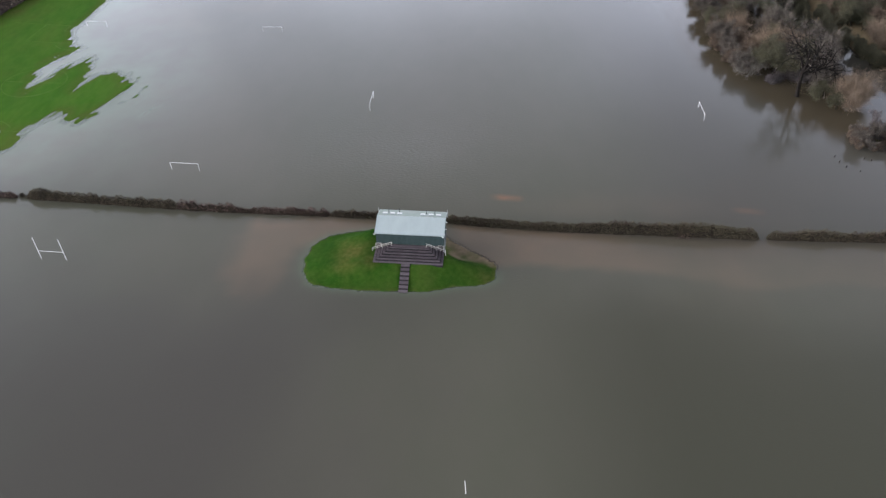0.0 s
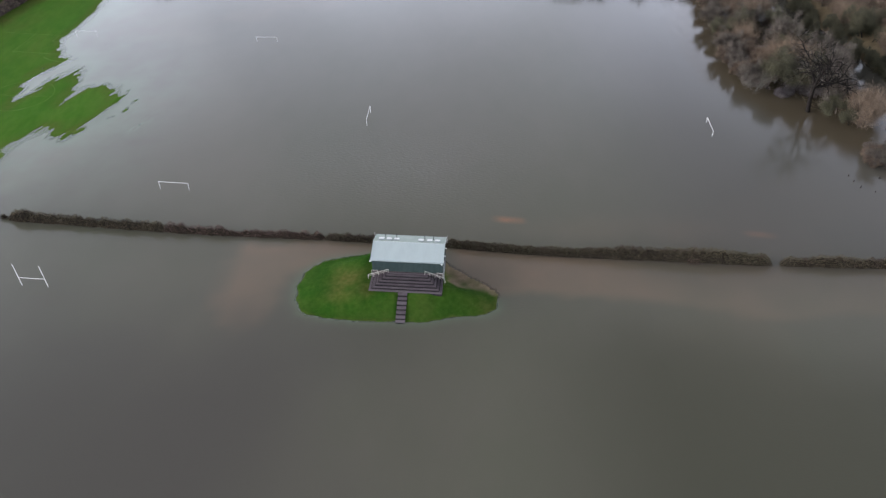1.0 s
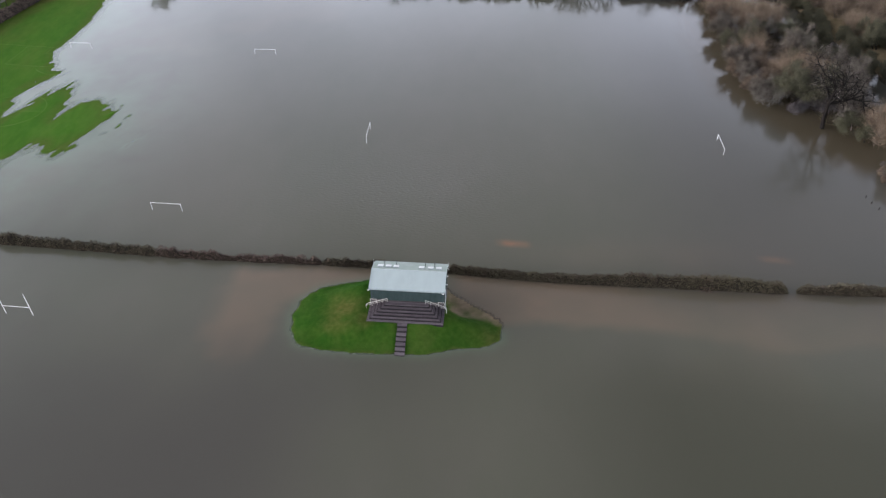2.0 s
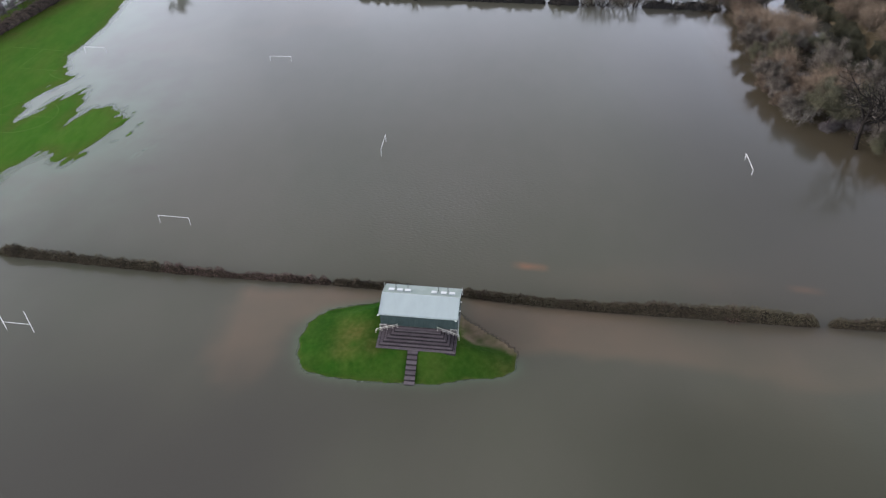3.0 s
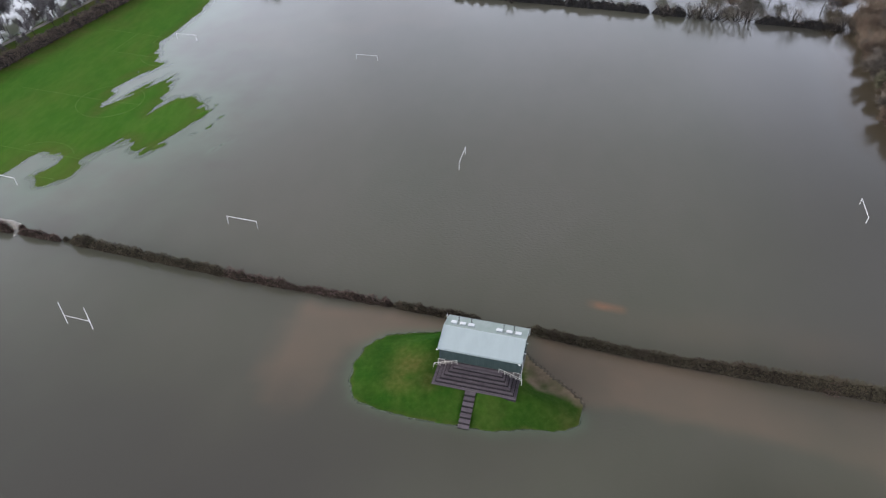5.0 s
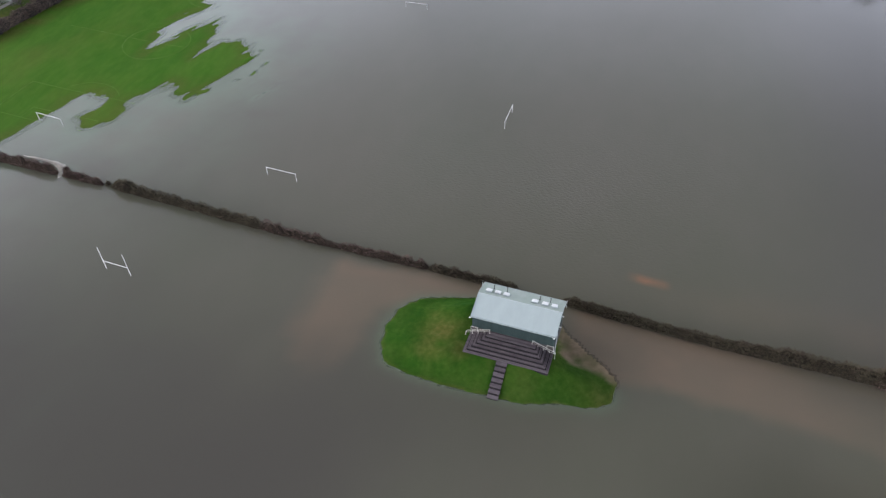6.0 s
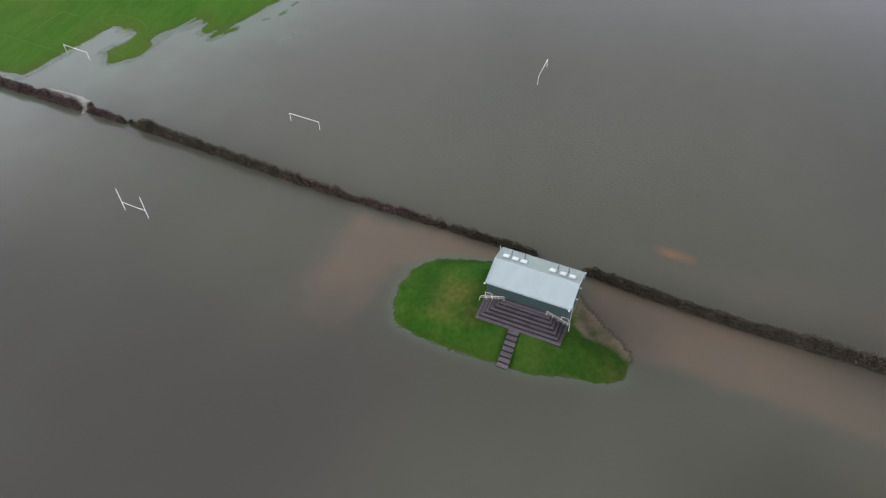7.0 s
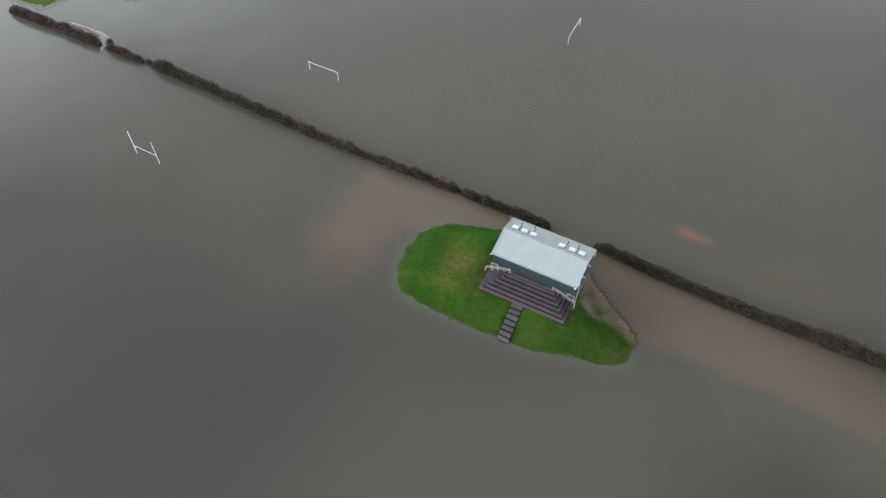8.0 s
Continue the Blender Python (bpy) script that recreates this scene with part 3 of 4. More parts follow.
attribute(water, "shoal", np.clip(0.9 * np.exp(-DEPTH / 0.17) + 0.42 * near_meadow * np.exp(-DEPTH / 0.45) * (0.6 + 0.7 * rough_noise(WX, WY, 0.15, 141)), 0, 0.9) * np.maximum(near_meadow, smooth(16, 13, WX) * smooth(135, 131, WY)) * (1 - smooth(-4, -1, signed_distance(WX, WY, MUD_FLAT))) + 0.85 * np.exp(-(np.abs(WX + 116.5) / 4.2) ** 3 - (np.abs(lag + 1.6 + 0.12 * (WX + 116.5)) / 1.3) ** 2))

# sunken strips of orange clay, under a hand's depth of water
b = Build().prism([(-5.2, -2.2, -1.1), (5.2, -2.2, -1.1), (5.2, 2.2, -1.1), (-5.2, 2.2, -1.1)], [(-4.8, -1.8, -0.06), (4.8, -1.8, -0.06), (4.8, 1.8, -0.06), (-4.8, 1.8, -0.06)])
for x, y in ((12.8, 139.5), (68.0, 134.2)):
    clay = new("clay_strip", b.mesh("clay_strip", CLAY))
    clay.matrix_world = pose(x, y, 0, 0, 0, -7)
    tagged(clay, "orange clay strip just under the flood water", "clay strip", kind="structure")


# ---- pavilion ----
PAVILION = pose(-8.98, 116.585, 0, 0, 0, -4.1)
EAVE, RIDGE, BACK = (-0.3, 7.42), (3.9, 8.72), (7.9, 7.3)
WEST, EAST = -7.12, 7.18


def ribbed_wall(length, z0, z1, pitch=0.3, depth=0.022, thick=0.2):
    """Profiled cladding along x, face towards -y, top given as a function of x."""
    b = Build()
    n = int(length / pitch)
    ring = []
    for i in range(n):
        x = -length / 2 + i * length / n
        w = length / n
        ring += [(x, 0), (x + w * 0.35, 0), (x + w * 0.45, -depth), (x + w * 0.9, -depth)]
    ring.append((length / 2, 0))
    m = len(ring)
    for x, y in ring:
        b.v += [(x, y, z0), (x, y, z1(x))]
    b.f += [(2 * i, 2 * i + 2, 2 * i + 3, 2 * i + 1) for i in range(m - 1)]
    k = len(b.v)
    for x, y in ring:
        b.v += [(x, thick, z0), (x, thick, z1(x))]
    b.f += [(k + 2 * i + 2, k + 2 * i, k + 2 * i + 1, k + 2 * i + 3) for i in range(m - 1)]
    b.f += [(2 * i + 1, 2 * i + 3, k + 2 * i + 3, k + 2 * i + 1) for i in range(m - 1)]
    b.f += [(0, 1, k + 1, k), (2 * m - 1, 2 * m - 2, k + 2 * m - 2, k + 2 * m - 1)]
    return b


def roof_slope(low, high, x0, x1, thick=0.12):
    """A sheet roof between two lines (y, z)."""
    b = Build()
    (y0, z0), (y1, z1) = low, high
    b.prism([(x0, y0, z0 - thick), (x1, y0, z0 - thick), (x1, y1, z1 - thick), (x0, y1, z1 - thick)], [(x0, y0, z0), (x1, y0, z0), (x1, y1, z1), (x0, y1, z1)])
    return b


def back_z(y):
    return RIDGE[1] + (BACK[1] - RIDGE[1]) * (y - RIDGE[0]) / (BACK[0] - RIDGE[0])


def pavilion():
    p = thing("pavilion", PAVILION, "dark green clad sports pavilion with a pale grey metal roof", "building")
    front_y, rear_y = 0.12, 7.6
    mid = (WEST + EAST) / 2
    w = part("front_wall", ribbed_wall(EAST - WEST - 0.3, 4.3, lambda x: 7.35), WALL, p, "dark green ribbed front wall")
    w.location = (mid, front_y, 0)
    w = part("rear_wall", ribbed_wall(EAST - WEST - 0.3, 2.6, lambda x: 7.28), WALL, p)
    w.matrix_local = pose(mid, rear_y, 0, 0, 0, 180)
    span = rear_y - front_y - 0.42

    def gable(sign):
        def top(x):
            y = (front_y + rear_y) / 2 + sign * x
            return (EAVE[1] + (RIDGE[1] - EAVE[1]) * (y - EAVE[0]) / (RIDGE[0] - EAVE[0]) if y < RIDGE[0] else back_z(y)) - 0.13
        return top

    w = part("east_gable_wall", ribbed_wall(span, 2.6, gable(1)), WALL, p)
    w.matrix_local = pose(EAST - 0.16, (front_y + rear_y) / 2, 0, 0, 0, 90)
    w = part("west_gable_wall", ribbed_wall(span, 2.6, gable(-1)), WALL, p)
    w.matrix_local = pose(WEST + 0.16, (front_y + rear_y) / 2, 0, 0, 0, -90)
    part("plinth", Build().box(WEST + 0.1, EAST - 0.1, front_y - 0.05, rear_y + 0.05, -0.6, 2.6), PLINTH, p, "dark masonry base")
    part("front_base", Build().box(WEST + 0.1, EAST - 0.1, front_y - 0.02, front_y + 0.2, 2.6, 4.3), PLINTH, p)
    part("front_roof", roof_slope(EAVE, RIDGE, WEST, EAST), ROOF, p, "pale grey smooth metal roof slope")
    part("rear_roof", roof_slope(BACK, RIDGE, WEST, EAST), ROOF_MOSSY, p, "greenish weathered roof slope")
    r = Build()
    ry, rz = RIDGE
    r.prism([(WEST - 0.01, ry - 0.16, rz - 0.03), (WEST - 0.01, ry + 0.16, rz - 0.04), (WEST - 0.01, ry, rz + 0.045)],
            [(EAST + 0.01, ry - 0.16, rz - 0.03), (EAST + 0.01, ry + 0.16, rz - 0.04), (EAST + 0.01, ry, rz + 0.045)])
    part("ridge_cap", r, CURB, p)
    for y, z, s in ((EAVE[0], EAVE[1], -1), (BACK[0], BACK[1], 1)):
        g = Build()
        a, c = (y, y + s * 0.13) if s > 0 else (y + s * 0.13, y)
        g.box(WEST, EAST, a, c, z - 0.17, z - 0.15).box(WEST, EAST, (c if s > 0 else a) - 0.012, (c if s > 0 else a) + 0.012, z - 0.17, z - 0.045)
        part("gutter", g, CURB, p, "pale eaves gutter")
    for x in (WEST, EAST):
        s = -1 if x < 0 else 1
        v = Build()
        for lo, hi in ((EAVE, RIDGE), (BACK, RIDGE)):
            v.prism([(x, lo[0], lo[1] - 0.2), (x + s * 0.05, lo[0], lo[1] - 0.2), (x + s * 0.05, hi[0], hi[1] - 0.2), (x, hi[0], hi[1] - 0.2)],
                    [(x, lo[0], lo[1] + 0.05), (x + s * 0.05, lo[0], lo[1] + 0.05), (x + s * 0.05, hi[0], hi[1] + 0.05), (x, hi[0], hi[1] + 0.05)])
        part("bargeboard", v, CURB, p)
    slope = math.degrees(math.atan2(BACK[1] - RIDGE[1], BACK[0] - RIDGE[0]))
    for x in (-5.66, -4.1, -2.6, 2.3, 4.05, 5.62):
        k = Build()
        for a in ((-0.52, 0.52, -0.52, -0.46), (-0.52, 0.52, 0.46, 0.52), (-0.52, -0.46, -0.46, 0.46), (0.46, 0.52, -0.46, 0.46)):
            k.box(*a, -0.08, 0.2)
        kerb = part("skylight", k, CURB, p, "square domed rooflight with a pale kerb")
        kerb.matrix_local = pose(x, 5.35, back_z(5.35), slope)
        d = Build()
        n = 6
        for j in range(n + 1):
            for i in range(n + 1):
                a, c = i / n * 2 - 1, j / n * 2 - 1
                d.v.append((a * 0.5, c * 0.5, 0.2 + 0.07 * (1 - a ** 4) * (1 - c ** 4)))
        d.f = [(j * (n + 1) + i, j * (n + 1) + i + 1, (j + 1) * (n + 1) + i + 1, (j + 1) * (n + 1) + i) for j in range(n) for i in range(n)]
        part("dome", d, DOME, kerb, "opaque white dome", smooth=True)
    for x, y, h in ((-5.0, 6.35, 0.85), (-2.75, 6.45, 1.0), (2.95, 6.35, 0.85), (4.75, 6.4, 0.9)):
        z = back_z(y)
        f = part("flue", Build().tube((x, y, z - 0.1), (x, y, z + h), 0.06, 0.06).tube((x, y, z - 0.05), (x, y, z + 0.12), 0.13, 0.08), DARK_METAL, p, "thin dark vent pipe")
        part("cowl", Build().tube((x, y, z + h), (x, y, z + h + 0.05), 0.11, 0.11).tube((x, y, z + h + 0.05), (x, y, z + h + 0.14), 0.11, 0.02), DARK_METAL, f)
    for x in (WEST - 0.28, EAST + 0.18):
        pole = part("corner_pole", Build().tube((x, 7.45, 6.2), (x, 7.45, 8.1), 0.05, 0.035), TRIM, p, "slim pale aerial pole")
        part("bracket", Build().box(min(x, x + (0.3 if x < 0 else -0.25)), max(x, x + (0.3 if x < 0 else -0.25)), 7.42, 7.48, 6.6, 6.66), TRIM, pole)
    for x, y, s in ((WEST - 0.12, -0.42, -1), (EAST - 0.25, -0.5, 1), (EAST + 0.2, 2.2, 1), (EAST + 0.2, 4.6, 1)):
        lamp = part("floodlight", Build().box(x - 0.14, x + 0.14, y - 0.08, y + 0.08, 7.04, 7.2, 0.03), WHITE, p, "small white floodlight")
        part("arm", Build().tube((x, y, 7.05), (x - s * 0.35, y + 0.35, 6.95), 0.025, 0.025), WHITE, lamp)
    pipe = Build().tube((EAST + 0.06, 0.9, 7.0), (EAST + 0.06, 0.9, 1.8), 0.05, 0.05).tube((EAST + 0.06, 0.9, 7.0), (EAST - 0.05, -0.3, 7.27), 0.05, 0.05)
    part("downpipe", pipe, TRIM, p, "pale rainwater pipe")
    return p


pavilion()

# ---- stepped terrace in front of the pavilion ----
TIERS, RUN, SIDE_RUN, RISE = 6, 0.68, 0.6, 0.235
TERRACE_TOP = 3.15


def terrace():
    t = thing("terrace", PAVILION, "weathered purple-grey timber terrace stepping down on three sides", "steps")
    wall_y = 0.05
    for k in range(TIERS):
        x0, x1, y0 = -7.17 + SIDE_RUN * k, 7.24 - SIDE_RUN * k, -4.62 + RUN * k
        top = TERRACE_TOP + RISE * k
        low = top - RISE - (2.2 if k == 0 else 0.0)
        r = Build()
        r.box(x0 + 0.03, x1 - 0.03, y0 + 0.03, y0 + 0.08, low, top - 0.045)
        r.box(x0 + 0.03, x0 + 0.08, y0 + 0.08, wall_y, low, top - 0.045)
        r.box(x1 - 0.08, x1 - 0.03, y0 + 0.08, wall_y, low, top - 0.045)
        part("riser", r, RISER, t, "dark wet riser boards")
        boards = 4
        w = (RUN + 0.06) / boards
        ws = (SIDE_RUN + 0.06) / boards
        last = k == TIERS - 1
        for j in range(8 if last else boards):
            a, c = j * w + 0.008, (j + 1) * w - 0.008
            a2, c2 = (j * ws + 0.008, (j + 1) * ws - 0.008) if not last else (0, 0)
            # innermost board coloured darker to stand for the shadow at the riser
            wood = DECK_SHADED if j == boards - 1 and not last else DECK
            if y0 + c > wall_y:
                break
            z0, z1 = top - 0.045, top
            ring = [(x0 + a2, y0 + a), (x1 - a2, y0 + a), (x1 - c2, y0 + c), (x0 + c2, y0 + c)]
            part("tread_board", Build().prism([(x, y, z0) for x, y in ring], [(x, y, z1) for x, y in ring]), wood, t)
            if last:
                continue
            ring = [(x0 + a2, y0 + a + 0.006), (x0 + c2, y0 + c + 0.006), (x0 + c2, wall_y), (x0 + a2, wall_y)]
            part("tread_board", Build().prism([(x, y, z0) for x, y in ring], [(x, y, z1) for x, y in ring]), wood, t)
            ring = [(x1 - c2, y0 + c + 0.006), (x1 - a2, y0 + a + 0.006), (x1 - a2, wall_y), (x1 - c2, wall_y)]
            part("tread_board", Build().prism([(x, y, z0) for x, y in ring], [(x, y, z1) for x, y in ring]), wood, t)
    core = Build()
    for k in range(TIERS):
        core.box(-7.05 + SIDE_RUN * k, 7.12 - SIDE_RUN * k, -4.5 + RUN * k, wall_y - 0.02, 0.4 if k == 0 else TERRACE_TOP + RISE * (k - 1) - 0.06, TERRACE_TOP + RISE * k - 0.06)
    part("frame", core, RISER, t)


terrace()


def garden_steps():
    """A straight flight of broad slabs from the terrace down into the water."""
    s = thing("walkway_steps", PAVILION, "flight of purple-grey slabs with dark risers leading into the flood", "steps")
    n, run, fall = 7, 0.79, 0.17
    for k in range(n):
        y1 = -4.62 - run * k
        y0 = y1 - run + 0.19
        top = 3.12 - 0.475 * k
        x0, x1 = -1.28 - 0.012 * k, 0.52
        ring = [(x0, y0), (x1, y0), (x1, y1), (x0, y1)]
        drop = (fall, fall, 0, 0)
        part("slab", Build().prism([(x, y, top - d - 0.09) for (x, y), d in zip(ring, drop)], [(x, y, top - d) for (x, y), d in zip(ring, drop)]), DECK, s)
        part("riser", Build().box(x0 + 0.03, x1 - 0.03, y0 - 0.18, y1 - 0.01, top - 1.1, top - fall - 0.1), RISER, s)


garden_steps()


def handrail(sign, group):
    """A sloping rail down the side steps, and a short level one against the wall."""
    x_in = 3.52 if sign > 0 else -3.72
    x_out = 7.5 if sign > 0 else -7.72
    y = -0.42
    rail = thing("handrail", PAVILION, "cream painted steel handrail sloping down beside the steps", "handrail", group)
    a, c = Vector((x_in, y, 5.2)), Vector((x_out, y, 3.6))
    part("top_rail", Build().tube(a, c, 0.042, 0.042).tube(c, c + Vector((sign * 0.05, -0.55, -0.05)), 0.04, 0.04), RAIL, rail)
    part("mid_rail", Build().tube(a - Vector((0, 0, 0.42)), c - Vector((0, 0, 0.42)), 0.022, 0.022), RAIL, rail)
    for i in range(5):
        q = a.lerp(c, i / 4)
        out = abs(q.x) - (4.24 if sign > 0 else 4.17)
        k = max(0, math.ceil(out / SIDE_RUN)) if out > 0 else 0
        foot = TERRACE_TOP + RISE * (TIERS - 1 - k) if k < TIERS else 2.2
        part("post", Build().tube(q, (q.x, q.y, foot - 0.01), 0.03, 0.03).tube((q.x, q.y, foot + 0.012), (q.x, q.y, foot - 0.01), 0.08, 0.08), RAIL, rail)
    e = c + Vector((sign * 0.05, -0.55, -0.05))
    part("post", Build().tube(e, (e.x, e.y, 2.1), 0.042, 0.042), RAIL, rail)
    guard = thing("guard_rail", PAVILION, "short cream steel guard rail against the pavilion wall", "handrail", group)
    g0, g1 = Vector((5.95 * sign, -0.1, 4.55)), Vector((7.1 * sign, -0.1, 4.52))
    part("top_rail", Build().tube(g0, g1, 0.036, 0.036), RAIL, guard)
    for q, k in ((g0, 3), (g1, 5)):
        part("post", Build().tube(q, (q.x, q.y, TERRACE_TOP + RISE * (TIERS - 1 - k) - 0.01), 0.042, 0.042), RAIL, guard)


handrail(1, "terrace handrails")
handrail(-1, "terrace handrails")


# ---- goals and posts standing in the water ----
def football_goal(a, c, h, label, r=0.05):
    g = thing("football_goal", pose(a[0], a[1], 0), label, "goal", "football goals")
    dx, dy = c[0] - a[0], c[1] - a[1]
    for x, y in ((0, 0), (dx, dy)):
        part("upright", Build().tube((x, y, h), (x, y, float(min(-0.3, height(a[0] + x, a[1] + y))) - 0.1), r, r, 10), WHITE, g)
    part("crossbar", Build().tube((-dx * 0.008, -dy * 0.008, h), (dx * 1.008, dy * 1.008, h), r, r, 10), WHITE, g)
    return g


FLOODED = "white steel football goal standing deep in flood water"
football_goal((-69.9, 151.7), (-62.76, 151.0), 2.05, FLOODED)
football_goal((-22.5, 188.8), (-22.9, 181.5), 2.1, FLOODED)
football_goal((69.4, 183.3), (69.0, 176.1), 1.6, FLOODED)
football_goal((-63.9, 236.5), (-57.2, 236.4), 1.6, FLOODED, 0.045)
football_goal((-125.2, 240.9), (-118.3, 240.6), 1.9, "white steel football goal at the flooded edge of the meadow", 0.04)
football_goal((-132.7, 158.0), (-125.4, 157.0), 2.0, "white steel football goal at the flooded edge of the meadow")


def rugby_posts():
    g = thing("rugby_posts", pose(-87.67, 117.36, 0), "white steel rugby posts with a crossbar standing in flood water", "rugby posts")
    d = (5.57, -0.56)
    for x, y in ((0, 0), d):
        part("upright", Build().tube((x, y, 5.56), (x, y, -1.1), 0.055, 0.065, 10), WHITE, g)
    part("crossbar", Build().tube((0, 0, 2.07), (*d, 2.07), 0.05, 0.05, 10), WHITE, g)


rugby_posts()
pole = new("white_pole", Build().tube((0.25, -0.3, -1.2), (0, 0, 3.0), 0.07, 0.055, 10).tube((0, 0, 3.0), (-0.005, 0.005, 3.04), 0.055, 0.02, 10).mesh("white_pole", WHITE))
pole.matrix_world = pose(1.55, 61.9, 0)
tagged(pole, "slightly leaning white pole standing in flood water", "pole")


# ---- faded pitch markings on the meadow ----
def marking(name, line, width=0.1):
    pts = np.array(line)
    z = height(pts[:, 0], pts[:, 1])
    b = Build()
    for i, ((x, y), zz) in enumerate(zip(line, z)):
        nx, ny = pts[min(i + 1, len(pts) - 1)] - pts[max(i - 1, 0)]
        s = width / 2 / max(1e-6, math.hypot(nx, ny))
        b.v += [(x - ny * s, y + nx * s, zz + 0.03), (x + ny * s, y - nx * s, zz + 0.03), (x - ny * s, y + nx * s, zz - 0.05), (x + ny * s, y - nx * s, zz - 0.05)]
    for i in range(len(line) - 1):
        k, m = 4 * i, 4 * i + 4
        b.f += [(k + 1, k, m, m + 1), (k, k + 2, m + 2, m), (k + 3, k + 1, m + 1, m + 3)]
    ob = new(name, b.mesh(name, CHALK))
    return tagged(ob, "faded white pitch line on grass", "pitch marking", kind="structure")


PITCH = Matrix.Translation((-124.95, 198.75, 0)) @ Matrix.Rotation(radians(-4.4), 4, "Z")


def on_pitch(pts):
    return [tuple((PITCH @ Vector((x, y, 0)))[:2]) for x, y in pts]


def run_of(a, c, n=80):
    return [(a[0] + (c[0] - a[0]) * i / n, a[1] + (c[1] - a[1]) * i / n) for i in range(n + 1)]


marking("pitch_line", on_pitch([(9.15 * math.cos(2 * math.pi * i / 96), 9.15 * math.sin(2 * math.pi * i / 96)) for i in range(97)]))
marking("pitch_line", on_pitch(run_of((-29, 0), (9.15, 0))))
for sy in (-1, 1):
    marking("pitch_line", on_pitch(run_of((-29, 42 * sy), (10, 42 * sy))))
    marking("pitch_line", on_pitch(run_of((-18, 28 * sy), (14, 28 * sy))))
    marking("pitch_line", on_pitch(run_of((-18, 42 * sy), (-18, 28 * sy), 30)))
    marking("pitch_line", on_pitch(run_of((-9.6, 37.4 * sy), (9.6, 37.4 * sy), 40)))
    for sx in (-9.6, 9.6):
        marking("pitch_line", on_pitch(run_of((sx, 42 * sy), (sx, 37.4 * sy), 12)))
    marking("pitch_line", on_pitch([(9.15 * math.cos(a), sy * (32 - 9.15 * math.sin(a))) for a in np.linspace(0.65, math.pi - 0.65, 40)]))


# ---- hedges ----
rng = np.random.default_rng(5)


def blades(centres, dirs, length, width, rng):
    """Thin crossed slivers: one bent leaf-like quad for each centre."""
    n = len(centres)
    side = np.cross(dirs, rng.normal(size=(n, 3)))
    side /= np.linalg.norm(side, axis=1)[:, None] + 1e-9
    l, w = length[:, None], width[:, None]
    v = np.stack([centres - side * w, centres + side * w, centres + dirs * l + side * w * 0.35, centres + dirs * l - side * w * 0.35], 1)
    return v.reshape(-1, 3)


def quads_mesh(name, verts, mats, material_index=None):
    me = bpy.data.meshes.new(name)
    n = len(verts) // 4
    me.from_pydata(verts.tolist(), [], np.arange(4 * n).reshape(-1, 4).tolist())
    for m in mats:
        me.materials.append(m)
    if material_index is not None:
        me.polygons.foreach_set("material_index", material_index.astype(np.int32))
    return me


def unit(v):
    return v / (np.linalg.norm(v, axis=1)[:, None] + 1e-9)


def hedge(x0, x1, line, width, tall, label, density=240, name="hedge", low=-0.3, ragged=1.0, twig=None, core=None):
    """A neglected winter hedge along y = line(x): lumpy bushes grown together, a hull coloured as inner shade, and many
    twigs.
    """
    ox, oy = (x0 + x1) / 2, float(line((x0 + x1) / 2))
    h = thing(name, pose(ox, oy, 0), label, "hedge", "field hedges", "")
    tall_at = tall if callable(tall) else (lambda q: np.full(np.shape(q), float(tall)))
    reach = max(1.6, width)

    def lumps(q, side):
        """Size of the bushes along the hedge, and their meander to one side or the other."""
        big = rough_noise(q, np.full(np.shape(q), 3.0), 0.16, 111, 2)
        small = rough_noise(q, side * 1.2 + 7.0, 0.62, 101, 3)
        taper = np.sqrt(np.clip(np.minimum(q - x0, x1 - q) / reach, 0.0, 1.0))
        return np.clip(1 + 0.16 * big + 0.24 * ragged * small, 0.25, 1.6) * (0.12 + 0.88 * taper)

    xs = np.arange(x0, x1 + 0.25, 0.5)
    ring = 9
    b = Build()
    for x in xs:
        for i in range(ring):
            a = math.pi * i / (ring - 1)
            c, sn = math.cos(a), max(0.0, math.sin(a))
            k = float(lumps(np.array(x), np.array(c)))
            bump = 1 + 0.22 * float(rough_noise(np.array(x * 1.3), np.array(i * 1.1), 0.9, 121, 2))
            b.v.append((x - ox, float(line(x)) - oy + math.copysign(abs(c) ** 0.75, c) * width / 2 * 0.8 * (0.72 + 0.28 * min(1.0, sn * 2.2)) * bump * (0.35 + 0.65 * k), low + (float(tall_at(x)) * 0.82 * k * bump - low) * sn ** 0.7 if sn > 0.01 else low))
    n = len(xs)
    b.f = [(i * ring + j, i * ring + j + 1, (i + 1) * ring + j + 1, (i + 1) * ring + j) for i in range(n - 1) for j in range(ring - 1)]
    b.f += [tuple(range(ring - 1, -1, -1)), tuple((n - 1) * ring + j for j in range(ring))]
    part("heart", b, core or HEDGE_CORE, h, "dark hull coloured as the shade inside the twigs", smooth=False)
    m = int((x1 - x0) * density)
    x = rng.uniform(x0 - 0.2, x1 + 0.2, m)
    a = rng.uniform(0.03, math.pi - 0.03, m)
    c, sn = np.cos(a), np.sin(a)
    k = lumps(x, c)
    rad = rng.uniform(0.72, 1.12, m)
    yy = line(x) - oy + np.sign(c) * np.abs(c) ** 0.75 * width / 2 * (0.72 + 0.28 * np.minimum(1.0, sn * 2.2)) * rad * (0.35 + 0.65 * k)
    zz = np.maximum(0.02, tall_at(x) * sn ** 0.7 * k * rad)
    d = unit(np.stack([rng.normal(0, 0.6, m), c * 0.8 + rng.normal(0, 0.4, m), sn * 1.1 + rng.normal(0, 0.4, m)], 1))
